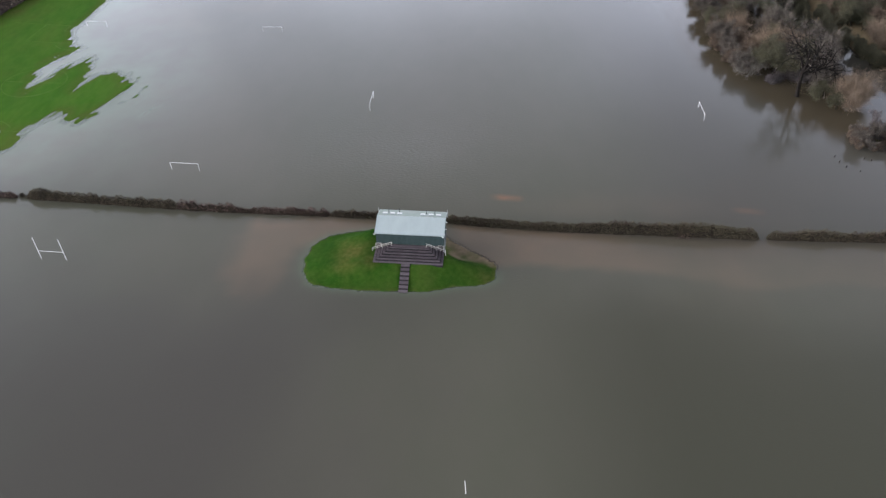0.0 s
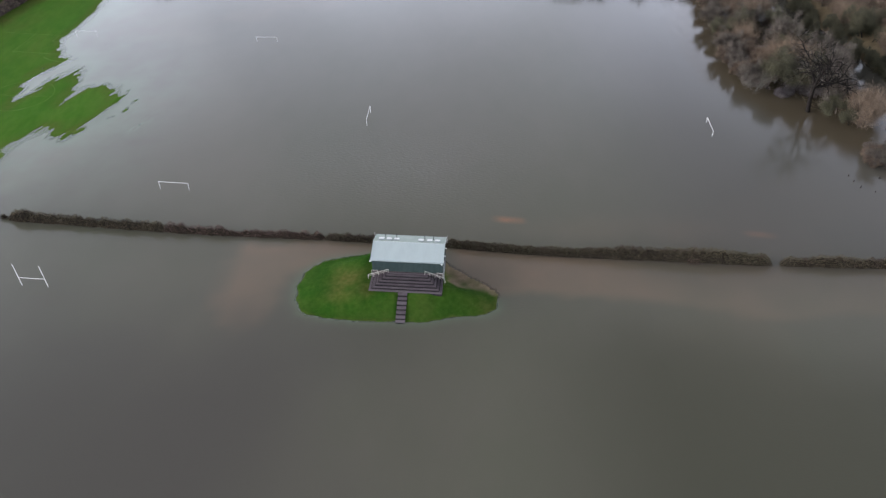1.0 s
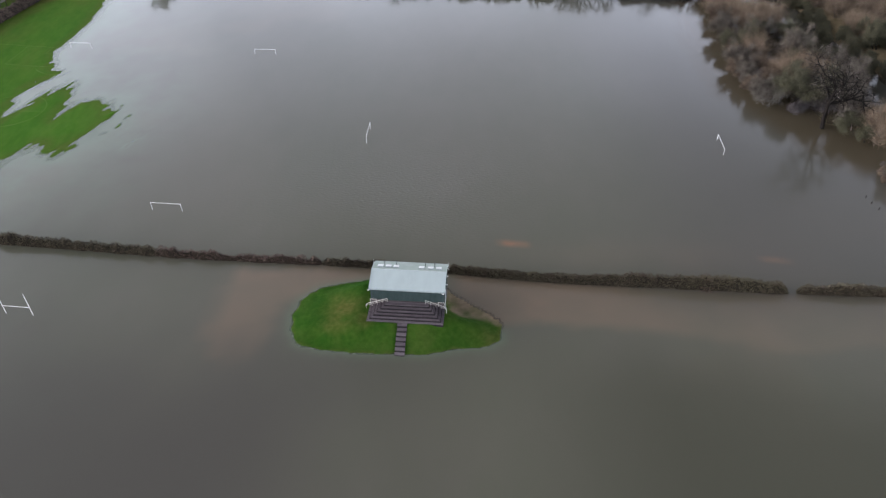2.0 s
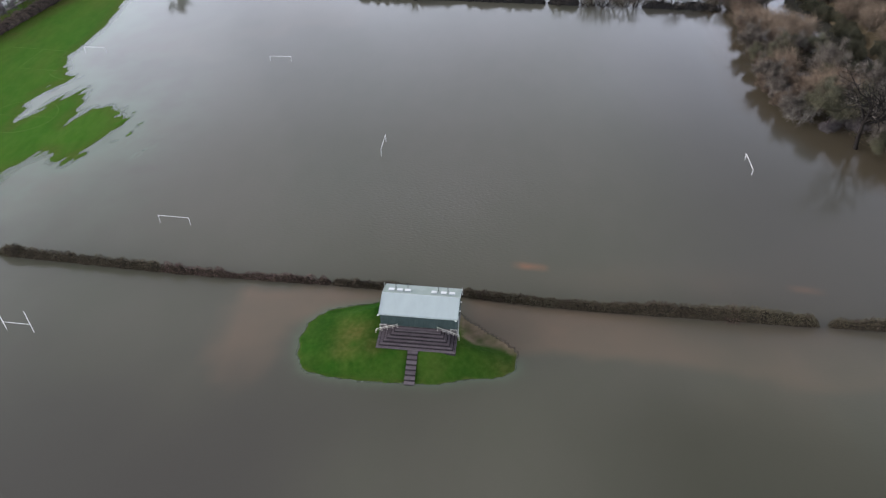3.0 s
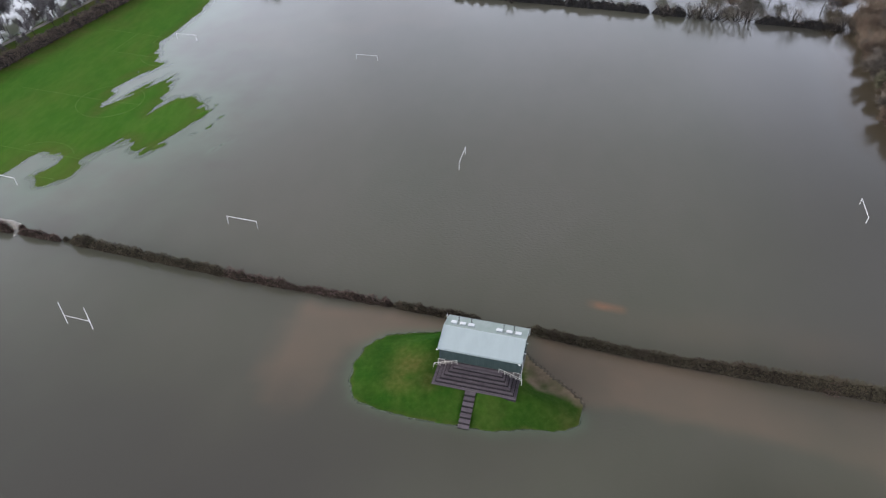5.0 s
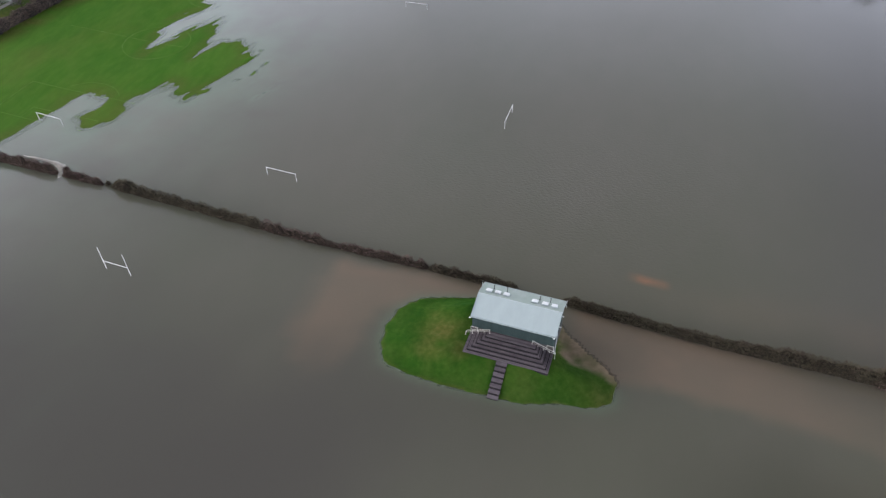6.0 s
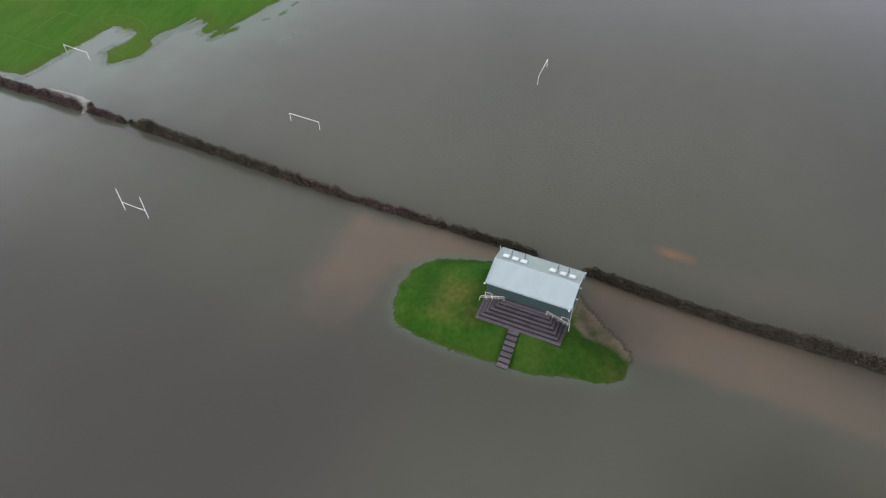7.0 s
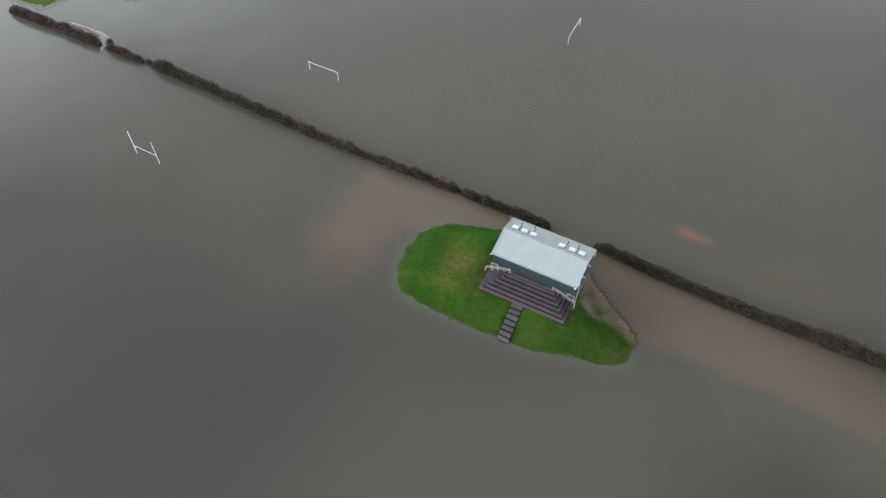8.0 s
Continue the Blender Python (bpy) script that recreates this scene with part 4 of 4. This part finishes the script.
    v = blades(np.stack([x - ox, yy, zz], 1), d, rng.uniform(0.1, 0.45, m) * (0.6 + 0.4 * k), rng.uniform(0.015, 0.06, m), rng)
    tw = new("thicket", quads_mesh("thicket", v, [twig or HEDGE_TWIG]))
    tw.parent = h
    return h


HEDGE_LABEL = "brown leafless field hedge standing in flood water"
hedge(-141.6, -115.2, hedge_y, 2.0, 1.9, HEDGE_LABEL, 300, twig=HEDGE_TWIG_RED)
hedge(-113.5, -103.2, hedge_y, 1.6, 1.4, "low mauve-brown hedge between two gaps in flood water", ragged=1.6, twig=HEDGE_TWIG_RED)
hedge(-100.6, -63.5, hedge_y, 1.75, 1.95, "dark olive-brown leafless hedge standing in flood water", 300, ragged=1.2, twig=HEDGE_TWIG_OLIVE)
hedge(-64.0, -27.9, hedge_y, 1.5, lambda q: np.interp(q, [-64, -56, -44, -29], [1.7, 1.4, 1.2, 1.2]), "ragged reddish-brown hedge thinning along its length in flood water", 190, ragged=2.3, twig=HEDGE_TWIG_RED)
hedge(-27.8, -10.4, hedge_y, 1.6, 1.4, "brown leafless hedge behind the pavilion", ragged=1.3)
hedge(-2.0, 66.7, hedge_y, 1.85, lambda q: np.interp(q, [0, 20, 30, 40, 46, 56, 66], [1.2, 1.4, 1.9, 2.5, 2.75, 2.7, 2.1]), "brown and olive clipped hedge standing in flood water", 460, ragged=0.8)
hedge(68.8, 135, hedge_y, 1.8, 1.95, HEDGE_LABEL, 280)


def bush(x, y, radius, tall, twig, label, seed):
    """A single rounded bush: a lumpy hull coloured as inner shade, inside a shell of twigs."""
    r = np.random.default_rng(seed)
    h = thing("bush", pose(x, y, 0), label, "bush", "bushes along the hedge")
    b = Build()
    rings, sides = 6, 10
    for j in range(rings):
        a = math.pi / 2 * j / (rings - 1)
        for i in range(sides):
            w = 2 * math.pi * i / sides
            k = 0.78 * (1 + 0.2 * float(r.uniform(-1, 1)))
            b.v.append((radius * k * math.cos(w) * math.cos(a), radius * k * math.sin(w) * math.cos(a), -0.3 + (tall * k + 0.3) * math.sin(a)))
    b.f = [(j * sides + i, j * sides + (i + 1) % sides, (j + 1) * sides + (i + 1) % sides, (j + 1) * sides + i) for j in range(rings - 1) for i in range(sides)]
    part("heart", b, HEDGE_CORE, h, "dark hull coloured as the shade inside the twigs")
    m = int(700 * radius)
    d = unit(r.normal(0, 1, (m, 3)) * np.array([1, 1, 0.8]) + np.array([0, 0, 0.5]))
    d[:, 2] = np.abs(d[:, 2])
    k = r.uniform(0.6, 1.08, m)[:, None] * np.array([radius, radius, tall])
    t = new("thicket", quads_mesh("thicket", blades(d * k, unit(d + r.normal(0, 0.4, (m, 3))), r.uniform(0.12, 0.5, m), r.uniform(0.015, 0.05, m), r), [twig]))
    t.parent = h
    return h


bush(-96.3, 139.5, 1.15, 2.7, HEDGE_TWIG_OLIVE, "dark round bush taller than the hedge around it", 61)
bush(-98.6, 139.5, 1.1, 2.1, HEDGE_TWIG_OLIVE, "dark round bush taller than the hedge around it", 62)
bush(50.6, 125.5, 1.7, 3.1, HEDGE_TWIG_RED, "dark red-brown bush grown into the hedge", 63)
bush(-101.9, 139.9, 0.55, 0.9, HEDGE_TWIG_OLIVE, "small dark bush in a hedge gap", 64)
bush(-113.9, 142.1, 0.6, 0.9, HEDGE_TWIG_RED, "small dark bush beside the gravel gateway", 65)

# pale gravel gateway in the hedge gap, trailing off behind the hedge
b = Build()
line = [(-127.0, 144.6, 0.1), (-124.0, 144.5, 0.45), (-121.0, 144.3, 0.6), (-118.0, 143.9, 0.9), (-116.0, 143.0, 1.2), (-114.7, 141.7, 1.2), (-114.3, 140.3, 0.8), (-114.2, 139.2, 0.15)]
for i, (x, y, w) in enumerate(line):
    dx, dy = line[min(i + 1, len(line) - 1)][0] - line[max(i - 1, 0)][0], line[min(i + 1, len(line) - 1)][1] - line[max(i - 1, 0)][1]
    n = math.hypot(dx, dy)
    nx, ny = -dy / n * w, dx / n * w
    wob = 1 + 0.2 * math.sin(5.3 * i)
    b.v += [(x + nx * wob + 114.5, y + ny * wob - 141.5, -0.02), (x + 114.5, y - 141.5, 0.05), (x - nx + 114.5, y - ny - 141.5, -0.02), (x + 114.5, y - 141.5, -0.4)]
for i in range(len(line) - 1):
    for j in range(4):
        b.f.append((4 * i + j, 4 * i + (j + 1) % 4, 4 * i + 4 + (j + 1) % 4, 4 * i + 4 + j))
b.f += [(3, 2, 1, 0), tuple(4 * len(line) - 4 + j for j in range(4))]
spit = new("gravel_spit", b.mesh("gravel_spit", SPIT, True))
spit.matrix_world = pose(-114.5, 141.5, 0)
tagged(spit, "pale gravel gateway just above the flood water", "gravel", kind="structure")


# ---- trees ----
def grow(rng, tall, spread, levels, trunk_r, lean=0.12, fork=3, start=0.3, twist=0.0, keep=0.72):
    """Limbs of a bare tree as a list of (a, b, ra, rb, level)."""
    limbs = []

    def shoot(p, d, length, r, level):
        pieces = 3 if level < 2 else 2
        q = p
        for i in range(pieces):
            d = (d + Vector(rng.normal(0, 0.16 + (0.05 + twist) * level, 3)) + Vector((0, 0, 0.05))).normalized()
            e = q + d * (length / pieces)
            r2 = r * (0.8 if i < pieces - 1 else 0.66)
            limbs.append((q, e, r, r2, level))
            q, r = e, r2
            if level < levels and (level > 0 or i >= 1 or start < 0.2):
                for _ in range(int(rng.integers(1, fork + 1))):
                    side = d.orthogonal().normalized()
                    side.rotate(Matrix.Rotation(rng.uniform(0, 2 * math.pi), 3, d))
                    nd = (d * rng.uniform(0.35, 0.9) + side * rng.uniform(0.6, 1.0) * spread).normalized()
                    shoot(q, nd, length * rng.uniform(0.5, 0.72), r * keep, level + 1)

    shoot(Vector((0, 0, -0.6)), Vector((rng.normal(0, lean), rng.normal(0, lean), 1)).normalized(), tall * 0.48, trunk_r, 0)
    return limbs


def tree(name, seed, tall, spread, levels, trunk_r, bark, twig, twigs, label, fork=3, leaf=False, stems=1, twig_len=(0.5, 1.3), twig_w=(0.015, 0.04), start=0.3, lean=0.12, fuzz=0.3, twist=0.0, keep=0.72):
    r = np.random.default_rng(seed)
    t = thing(name, pose(0, 0, 0), label, "tree")
    limbs = []
    for s in range(stems):
        off = Vector((r.normal(0, 0.7), r.normal(0, 0.7), 0)) if stems > 1 else Vector((0, 0, 0))
        for a, c, ra, rb, lv in grow(r, tall * r.uniform(0.75, 1.0) if stems > 1 else tall, spread, levels, trunk_r, lean if stems == 1 else 0.35, fork, start, twist, keep):
            limbs.append((a + off, c + off, ra, rb, lv))
    b = Build()
    for a, c, ra, rb, lv in limbs:
        b.tube(a, c, ra, max(rb, 0.012), 7 if lv == 0 else 5 if lv == 1 else 3, cap=False)
    part("trunk", b, bark, t, "forked bare limbs", smooth=True)
    outer = [l for l in limbs if l[4] >= max(1, levels - 1)]
    pick = r.integers(0, len(outer), twigs)
    f = r.uniform(0, 1, twigs)
    A = np.array([tuple(l[0]) for l in outer])
    C = np.array([tuple(l[1]) for l in outer])
    base = A[pick] + (C[pick] - A[pick]) * f[:, None]
    d0 = unit(C[pick] - A[pick])
    if leaf:
        base = base + r.normal(0, 0.45, (twigs, 3))
        d = unit(r.normal(0, 1, (twigs, 3)) + d0 * 0.3)
    else:
        base = base + r.normal(0, fuzz, (twigs, 3))
        d = unit(d0 + r.normal(0, 0.55, (twigs, 3)) + np.array([0, 0, 0.25]))
    v = blades(base, d, r.uniform(*twig_len, twigs), r.uniform(*twig_w, twigs), r)
    c = new("crown", quads_mesh("crown", v, [twig]))
    c.parent = t
    c["label"] = "crown of fine twigs" if not leaf else "uneven crown of small leaves"
    return t


OAK = tree("oak_tree", 31, 17, 1.1, 4, 0.42, BLACK_BARK, TWIG_PALE, 420, "large bare twisted oak at the flooded wood edge", fork=3, lean=0.05, twist=0.08, twig_len=(0.4, 1.0), keep=0.84)
PALE = tree("pale_willow", 37, 10, 0.35, 2, 0.055, PALE_BARK, TWIG_PALE, 900, "pale grey many-stemmed willow leaning over flood water", fork=2, stems=10, twig_len=(0.7, 1.8), twig_w=(0.012, 0.03), start=0.2, fuzz=0.25)
MAUVE = tree("blackthorn_thicket", 41, 6, 0.8, 3, 0.1, BARK, TWIG_MAUVE, 5200, "mauve-grey leafless blackthorn thicket in a flooded wood", fork=3, stems=4, start=0.1, fuzz=0.4)
WILLOW = tree("willow_thicket", 7, 11, 0.42, 2, 0.11, BARK, TWIG_BUFF, 5200, "buff many-stemmed willow thicket in flood water", fork=3, stems=9, twig_len=(1.0, 2.8), twig_w=(0.012, 0.03), start=0.1, fuzz=0.55)
RUSSET = tree("hawthorn_tree", 11, 9, 0.9, 3, 0.2, BARK, TWIG_RUSSET, 8500, "russet bare hawthorn at the flooded wood edge", fork=3, stems=2, start=0.1)
GREY = tree("ash_tree", 13, 12, 0.7, 3, 0.24, BARK, TWIG_GREY, 7500, "grey bare ash in a flooded wood", fork=3)
IVY = tree("ivy_clad_tree", 17, 10, 0.75, 3, 0.22, DARK_BARK, LEAF_OLIVE, 24000, "ivy-clad olive green tree in a flooded wood", fork=3, leaf=True, twig_len=(0.1, 0.26), twig_w=(0.03, 0.08))
GREEN = tree("evergreen_tree", 19, 11, 0.8, 3, 0.25, DARK_BARK, LEAF_DARK, 22000, "dark green evergreen on the far river bank", fork=3, leaf=True, stems=2, twig_len=(0.12, 0.32), twig_w=(0.05, 0.12), start=0.1)
POLLARD = tree("pollard_willow", 23, 9.5, 0.24, 2, 0.16, DARK_BARK, TWIG_GREY, 420, "bare many-stemmed willow standing in flood water", fork=1, stems=11, twig_len=(0.8, 2.0), twig_w=(0.012, 0.028), start=0.3, fuzz=0.1)
BARE = tree("bare_tree", 29, 12, 0.75, 3, 0.24, DARK_BARK, TWIG_MAUVE, 2600, "mauve-grey leafless tree beyond the flooded fields", fork=3, fuzz=0.15)
used = {}


def plant(kind, x, y, size=1.0, group=""):
    first = kind.name not in used
    used[kind.name] = True
    m = pose(x, y, float(max(-0.3, height(x, y))), 0, 0, float(rng.uniform(0, 360)))
    t = kind if first else copy_thing(kind, m)
    t.matrix_basis = m
    t.scale = (size, size, size * float(rng.uniform(0.9, 1.1)))
    if group:
        tagged(t, group=group)
    return t


OAK_AT = (99.5, 189.5)
plant(OAK, *OAK_AT, 1.6)
WOOD_EDGE = [(96, 298), (93, 280), (90, 262), (87.5, 245), (86.5, 232), (85, 218), (87, 208), (91, 202), (95.5, 197), (100, 191.5), (105, 185), (110, 181)]


def along_edge(q):
    k = min(int(q), len(WOOD_EDGE) - 2)
    (ax, ay), (cx, cy) = WOOD_EDGE[k], WOOD_EDGE[k + 1]
    return ax + (cx - ax) * (q - k), ay + (cy - ay) * (q - k)


def by_oak(x, y):
    return abs(x - OAK_AT[0] + (y - OAK_AT[1]) * 0.1) < 4.0 and -6 < y - OAK_AT[1] < 6


WOOD = "trees of the flooded wood"
# trees told apart one by one along the water
for kind, x, y, size in ((RUSSET, 91.5, 262, 1.0), (GREY, 90.5, 250, 0.95), (RUSSET, 89.5, 240, 0.9), (RUSSET, 89.5, 232, 0.8), (RUSSET, 86, 222, 0.75), (GREY, 88, 219, 0.75), (RUSSET, 86.5, 213, 0.6),
                         (PALE, 88, 205, 1.0), (PALE, 90.5, 203.5, 0.95), (IVY, 92.5, 203, 1.2), (IVY, 95.5, 201, 1.3), (RUSSET, 94, 208, 1.2), (IVY, 96.5, 207, 1.2), (MAUVE, 101, 203, 1.5), (MAUVE, 104.5, 201, 1.4), (GREY, 99.5, 208, 1.0), (RUSSET, 90, 211, 1.1), (MAUVE, 95.0, 199, 0.7), (MAUVE, 97.5, 200.5, 0.65), (MAUVE, 103, 199, 0.8),
                         (IVY, 104, 187.0, 0.8), (IVY, 106, 184.5, 0.75), (GREY, 106.5, 188, 0.85), (IVY, 107.5, 182, 0.6), (WILLOW, 110, 182, 1.0), (WILLOW, 112.5, 184, 1.15), (WILLOW, 108.5, 185, 0.7), (WILLOW, 111.5, 188.5, 0.9), (GREY, 107.5, 192.5, 0.8), (GREY, 109, 200, 1.0), (GREY, 112.5, 203, 1.05), (IVY, 106, 206, 1.1),
                         (WILLOW, 96, 217, 0.9), (WILLOW, 100, 215, 0.95), (RUSSET, 104, 217, 1.1), (WILLOW, 108, 212, 0.9), (GREY, 113, 211, 1.0)):
    plant(kind, x, y, size, WOOD)
for q in np.arange(0.0, len(WOOD_EDGE) - 5.2, 0.17):
    ex, ey = along_edge(float(q))
    x, y = ex + 1.4 * float(rough_noise(np.array(ey), np.array(2.0), 0.09, 151, 2)) + float(rng.uniform(0.5, 4.0)), ey + float(rng.uniform(-1.0, 1.5))
    plant([RUSSET, RUSSET, GREY, MAUVE, IVY][int(rng.integers(0, 5))] if y < 240 else [WILLOW, GREY, RUSSET][int(rng.integers(0, 3))], x, y, float(rng.uniform(0.4, 0.9)), WOOD)
for i in range(170):
    ex, ey = along_edge(float(rng.uniform(0, len(WOOD_EDGE) - 1.001)))
    inland = 4.0 + float(rng.uniform(0, 1)) * 24
    x, y = ex + inland, ey + inland * 0.35
    if by_oak(x, y) or y < 204 or x > float(wood_back(y)) - 1.5:
        continue
    stand = float(rough_noise(np.array(x), np.array(y), 0.075, 161, 2)) + float(rng.uniform(-0.12, 0.12)) + (0.45 if y > 240 else 0.0)
    kind = IVY if stand < -0.22 else GREY if stand < 0.02 else RUSSET if stand < 0.32 else MAUVE if stand < 0.42 else WILLOW
    plant(kind, x, y, float(rng.uniform(0.75, 1.15)), WOOD)
# the brushy spit with one small bare tree
plant(BARE, 111.0, 169.5, 0.7, WOOD)
for i in range(40):
    w, k = float(rng.uniform(0, 2 * math.pi)), float(rng.uniform(0.1, 1.0)) ** 0.6
    x, y = 110.0 + 7.5 * k * math.cos(w), 164.0 + 5.0 * k * math.sin(w) - 2.0 * k * math.cos(w)
    plant([RUSSET, RUSSET, MAUVE, GREY][int(rng.integers(0, 4))], x, y, float(rng.uniform(0.28, 0.52)), WOOD)
for i in range(150):
    y = float(rng.uniform(170, 318))
    x = float(far_shore(y)) + 4.5 + float(rng.uniform(0, 1)) ** 1.3 * 38
    stand = float(rough_noise(np.array(x), np.array(y), 0.06, 163, 2))
    plant(GREEN if stand < 0.2 else IVY if stand < 0.34 else RUSSET if stand < 0.42 else WILLOW, x, y, float(rng.uniform(0.65, 1.05)), "trees of the far bank")
for i in range(76):
    y = 174 + i * 2.0
    plant(GREEN if rng.uniform() < 0.7 else IVY, float(far_shore(y)) + float(rng.uniform(-2.0, 2.5)), y, float(rng.uniform(0.4, 0.65)), "trees of the far bank")
for x in (-22, 31, 39.5, 43, 46.5, 49, 54.5, 58.5, 72, 75.5, 84, 88.5, 93):
    plant(POLLARD, x, 289 - 0.06 * x + float(rng.uniform(-0.5, 0.5)), float(rng.uniform(0.8, 1.15)), "pollards by the far hedge")
for x in np.arange(-30, 118, 5.5):
    plant(BARE if rng.uniform() < 0.75 else WILLOW, float(x + rng.uniform(-2, 2)), 345 + float(rng.uniform(-12, 18)), float(rng.uniform(0.9, 1.3)), "trees beyond the far hedge")
for x in (36, 44, 52, 57, 63, 69, 76, 83, 90, 96):
    plant(BARE if rng.uniform() < 0.65 else WILLOW, float(x + rng.uniform(-2, 2)), 300 + float(rng.uniform(-4, 16)), float(rng.uniform(0.7, 1.1)), "trees beyond the far hedge")
for x in (-118, -96, -70, -52, -38, -12, 6, 20, 48, 98, 108):
    plant(BARE if rng.uniform() < 0.7 else IVY, x, (302 if x < -100 or x > 0 else 334) + float(rng.uniform(-3, 10)), float(rng.uniform(0.8, 1.2)), "trees beyond the far hedge")
BEHIND = "trees behind the flood bank"
for i in range(44):
    y = float(rng.uniform(205, 345))
    plant(BARE, -177 - float(rng.uniform(0, 1)) ** 1.4 * 22 + (y - 250) * 0.19, y, float(rng.uniform(0.6, 0.95)), BEHIND)
for i in range(40):
    y = 206 + i * 3.1
    plant(BARE if rng.uniform() < 0.8 else GREY, -176.2 + float(rng.uniform(-1.5, 1.0)) + (y - 250) * 0.19, y, float(rng.uniform(0.4, 0.75)), BEHIND)
for i in range(22):
    y = 208 + i * 5.2 + float(rng.uniform(-1.5, 1.5))
    plant(BARE, -166.5 + float(rng.uniform(-1.5, 2.0)) + (y - 250) * 0.19, y, float(rng.uniform(0.35, 0.65)), BEHIND)


def far_line(x):
    return 290.5 - 0.075 * np.asarray(x, float)


FAR_LABEL = "dark low hedge along the far edge of the flood"
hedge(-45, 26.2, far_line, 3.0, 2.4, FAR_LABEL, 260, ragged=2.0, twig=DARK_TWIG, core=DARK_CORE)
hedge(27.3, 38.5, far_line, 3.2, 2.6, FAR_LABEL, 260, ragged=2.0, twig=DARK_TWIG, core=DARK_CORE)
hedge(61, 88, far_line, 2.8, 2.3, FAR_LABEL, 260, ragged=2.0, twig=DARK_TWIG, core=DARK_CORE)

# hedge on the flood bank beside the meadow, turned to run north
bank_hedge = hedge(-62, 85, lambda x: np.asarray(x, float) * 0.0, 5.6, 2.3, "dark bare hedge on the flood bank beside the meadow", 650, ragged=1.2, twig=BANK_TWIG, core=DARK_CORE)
bank_hedge.matrix_world = pose(-160.0, 256, 0.5, 0, 0, 79.2)


# scrub under the wood
m = 70000
sx = rng.uniform(80, 124, m)
sy = rng.uniform(154, 300, m)
edge = np.interp(sy, [180, 184, 190, 198, 204, 210, 218, 235, 265, 300], [110, 106, 102, 97, 92, 89, 87, 87.5, 90, 95])
keep = (sx > edge + rng.uniform(0, 3, m)) & (sx < wood_back(sy) - 1) & (sy > 180)
keep |= (np.hypot((sx - 110) / 8, (sy - 164) / 4.5) < rng.uniform(0.5, 1.0, m))
sx, sy = sx[keep], sy[keep]
d = unit(np.stack([rng.normal(0, 0.5, len(sx)), rng.normal(0, 0.5, len(sx)), np.ones(len(sx))], 1))
lump = 0.6 + 0.5 * rough_noise(sx, sy, 0.2, 131)
v = blades(np.stack([sx, sy, height(sx, sy) - 0.05], 1), d, np.clip(rng.uniform(0.4, 1.8, len(sx)) * lump, 0.2, 2.4), rng.uniform(0.012, 0.05, len(sx)), rng)
scrub = new("scrub", quads_mesh("scrub", v, [HEDGE_TWIG]))
tagged(scrub, "low russet scrub and brambles under the flooded wood", "scrub", kind="stuff")

# grass blades over the mound
m = 26000
sx, sy = rng.uniform(-32, 10, m), rng.uniform(106, 128, m)
hz = height(sx, sy)
c, s = math.cos(radians(4.1)), math.sin(radians(4.1))
lu, lv = (sx + 8.98) * c - (sy - 116.585) * s, (sx + 8.98) * s + (sy - 116.585) * c
keep = (hz > 0.0) & (signed_distance(sx, sy, MUD_FLAT) < -1.2) & ~((lu > -7.25) & (lu < 7.3) & (lv > -4.9) & (lv < 7.8)) & ~((lu > -1.5) & (lu < 0.7) & (lv < -4.8))
sx, sy, hz = sx[keep], sy[keep], hz[keep]
n = len(sx)
d = unit(np.stack([rng.normal(0, 0.5, n), rng.normal(0, 0.5, n), np.ones(n)], 1))
v = blades(np.stack([sx, sy, hz - 0.02], 1), d, rng.uniform(0.05, 0.16, n), rng.uniform(0.012, 0.035, n), rng)
tufts = new("grass", quads_mesh("grass", v, [GRASS_TUFT]))
tagged(tufts, "rough green grass over the mound", "grass", kind="stuff")

# dead weeds along the edge of the trampled mud
m = 70
q = 0.45 + 0.55 * np.round(rng.uniform(0, 1, m) * 7) / 7
sx = 4.6 + 4.6 * q + rng.normal(0, 0.28, m)
sy = 119.6 - 3.9 * q + rng.normal(0, 0.28, m)
d = unit(np.stack([rng.normal(0, 0.6, m), rng.normal(0, 0.6, m), np.ones(m)], 1))
v = blades(np.stack([sx, sy, np.maximum(height(sx, sy), -0.05) - 0.02], 1), d, rng.uniform(0.1, 0.3, m), rng.uniform(0.015, 0.04, m), rng)
weeds = new("dead_weeds", quads_mesh("dead_weeds", v, [HEDGE_TWIG_RED]))
tagged(weeds, "dead brown weeds at the edge of trampled mud", "weeds", kind="stuff")

# gravel track behind the flood bank
b = Build()
ys = np.arange(190, 360, 3.0)
for y in ys:
    x = -172.8 + (y - 250) * 0.19
    z = float(max(0.1, height(x, y)))
    b.v += [(x - 0.9, y, z + 0.02), (x + 0.9, y, z + 0.02), (x - 0.9, y, z - 0.6), (x + 0.9, y, z - 0.6)]
for i in range(len(ys) - 1):
    k = 4 * i
    b.f += [(k, k + 1, k + 5, k + 4), (k + 1, k + 3, k + 7, k + 5), (k + 2, k, k + 4, k + 6)]
track = new("track", b.mesh("track", GRAVEL))
tagged(track, "pale gravel track along the flood bank", "track", kind="structure")

# stumps of an old fence by the wood
for x, y, h in ((97.0, 157.3, 0.5), (97.2, 154.8, 0.6), (97.8, 152.3, 0.7), (104.0, 156.3, 0.5), (105.5, 155.5, 0.6), (100.5, 150.5, 0.4)):
    st = new("fence_post", Build().tube((0, 0, -1), (0.05, 0, h), 0.14, 0.1, 7).tube((0.05, 0, h), (0.05, 0, h + 0.05), 0.1, 0.04, 7).mesh("fence_post", DARK_BARK))
    st.matrix_world = pose(x, y, 0)
    tagged(st, "dark rotting fence post in flood water", "post", "old fence posts")
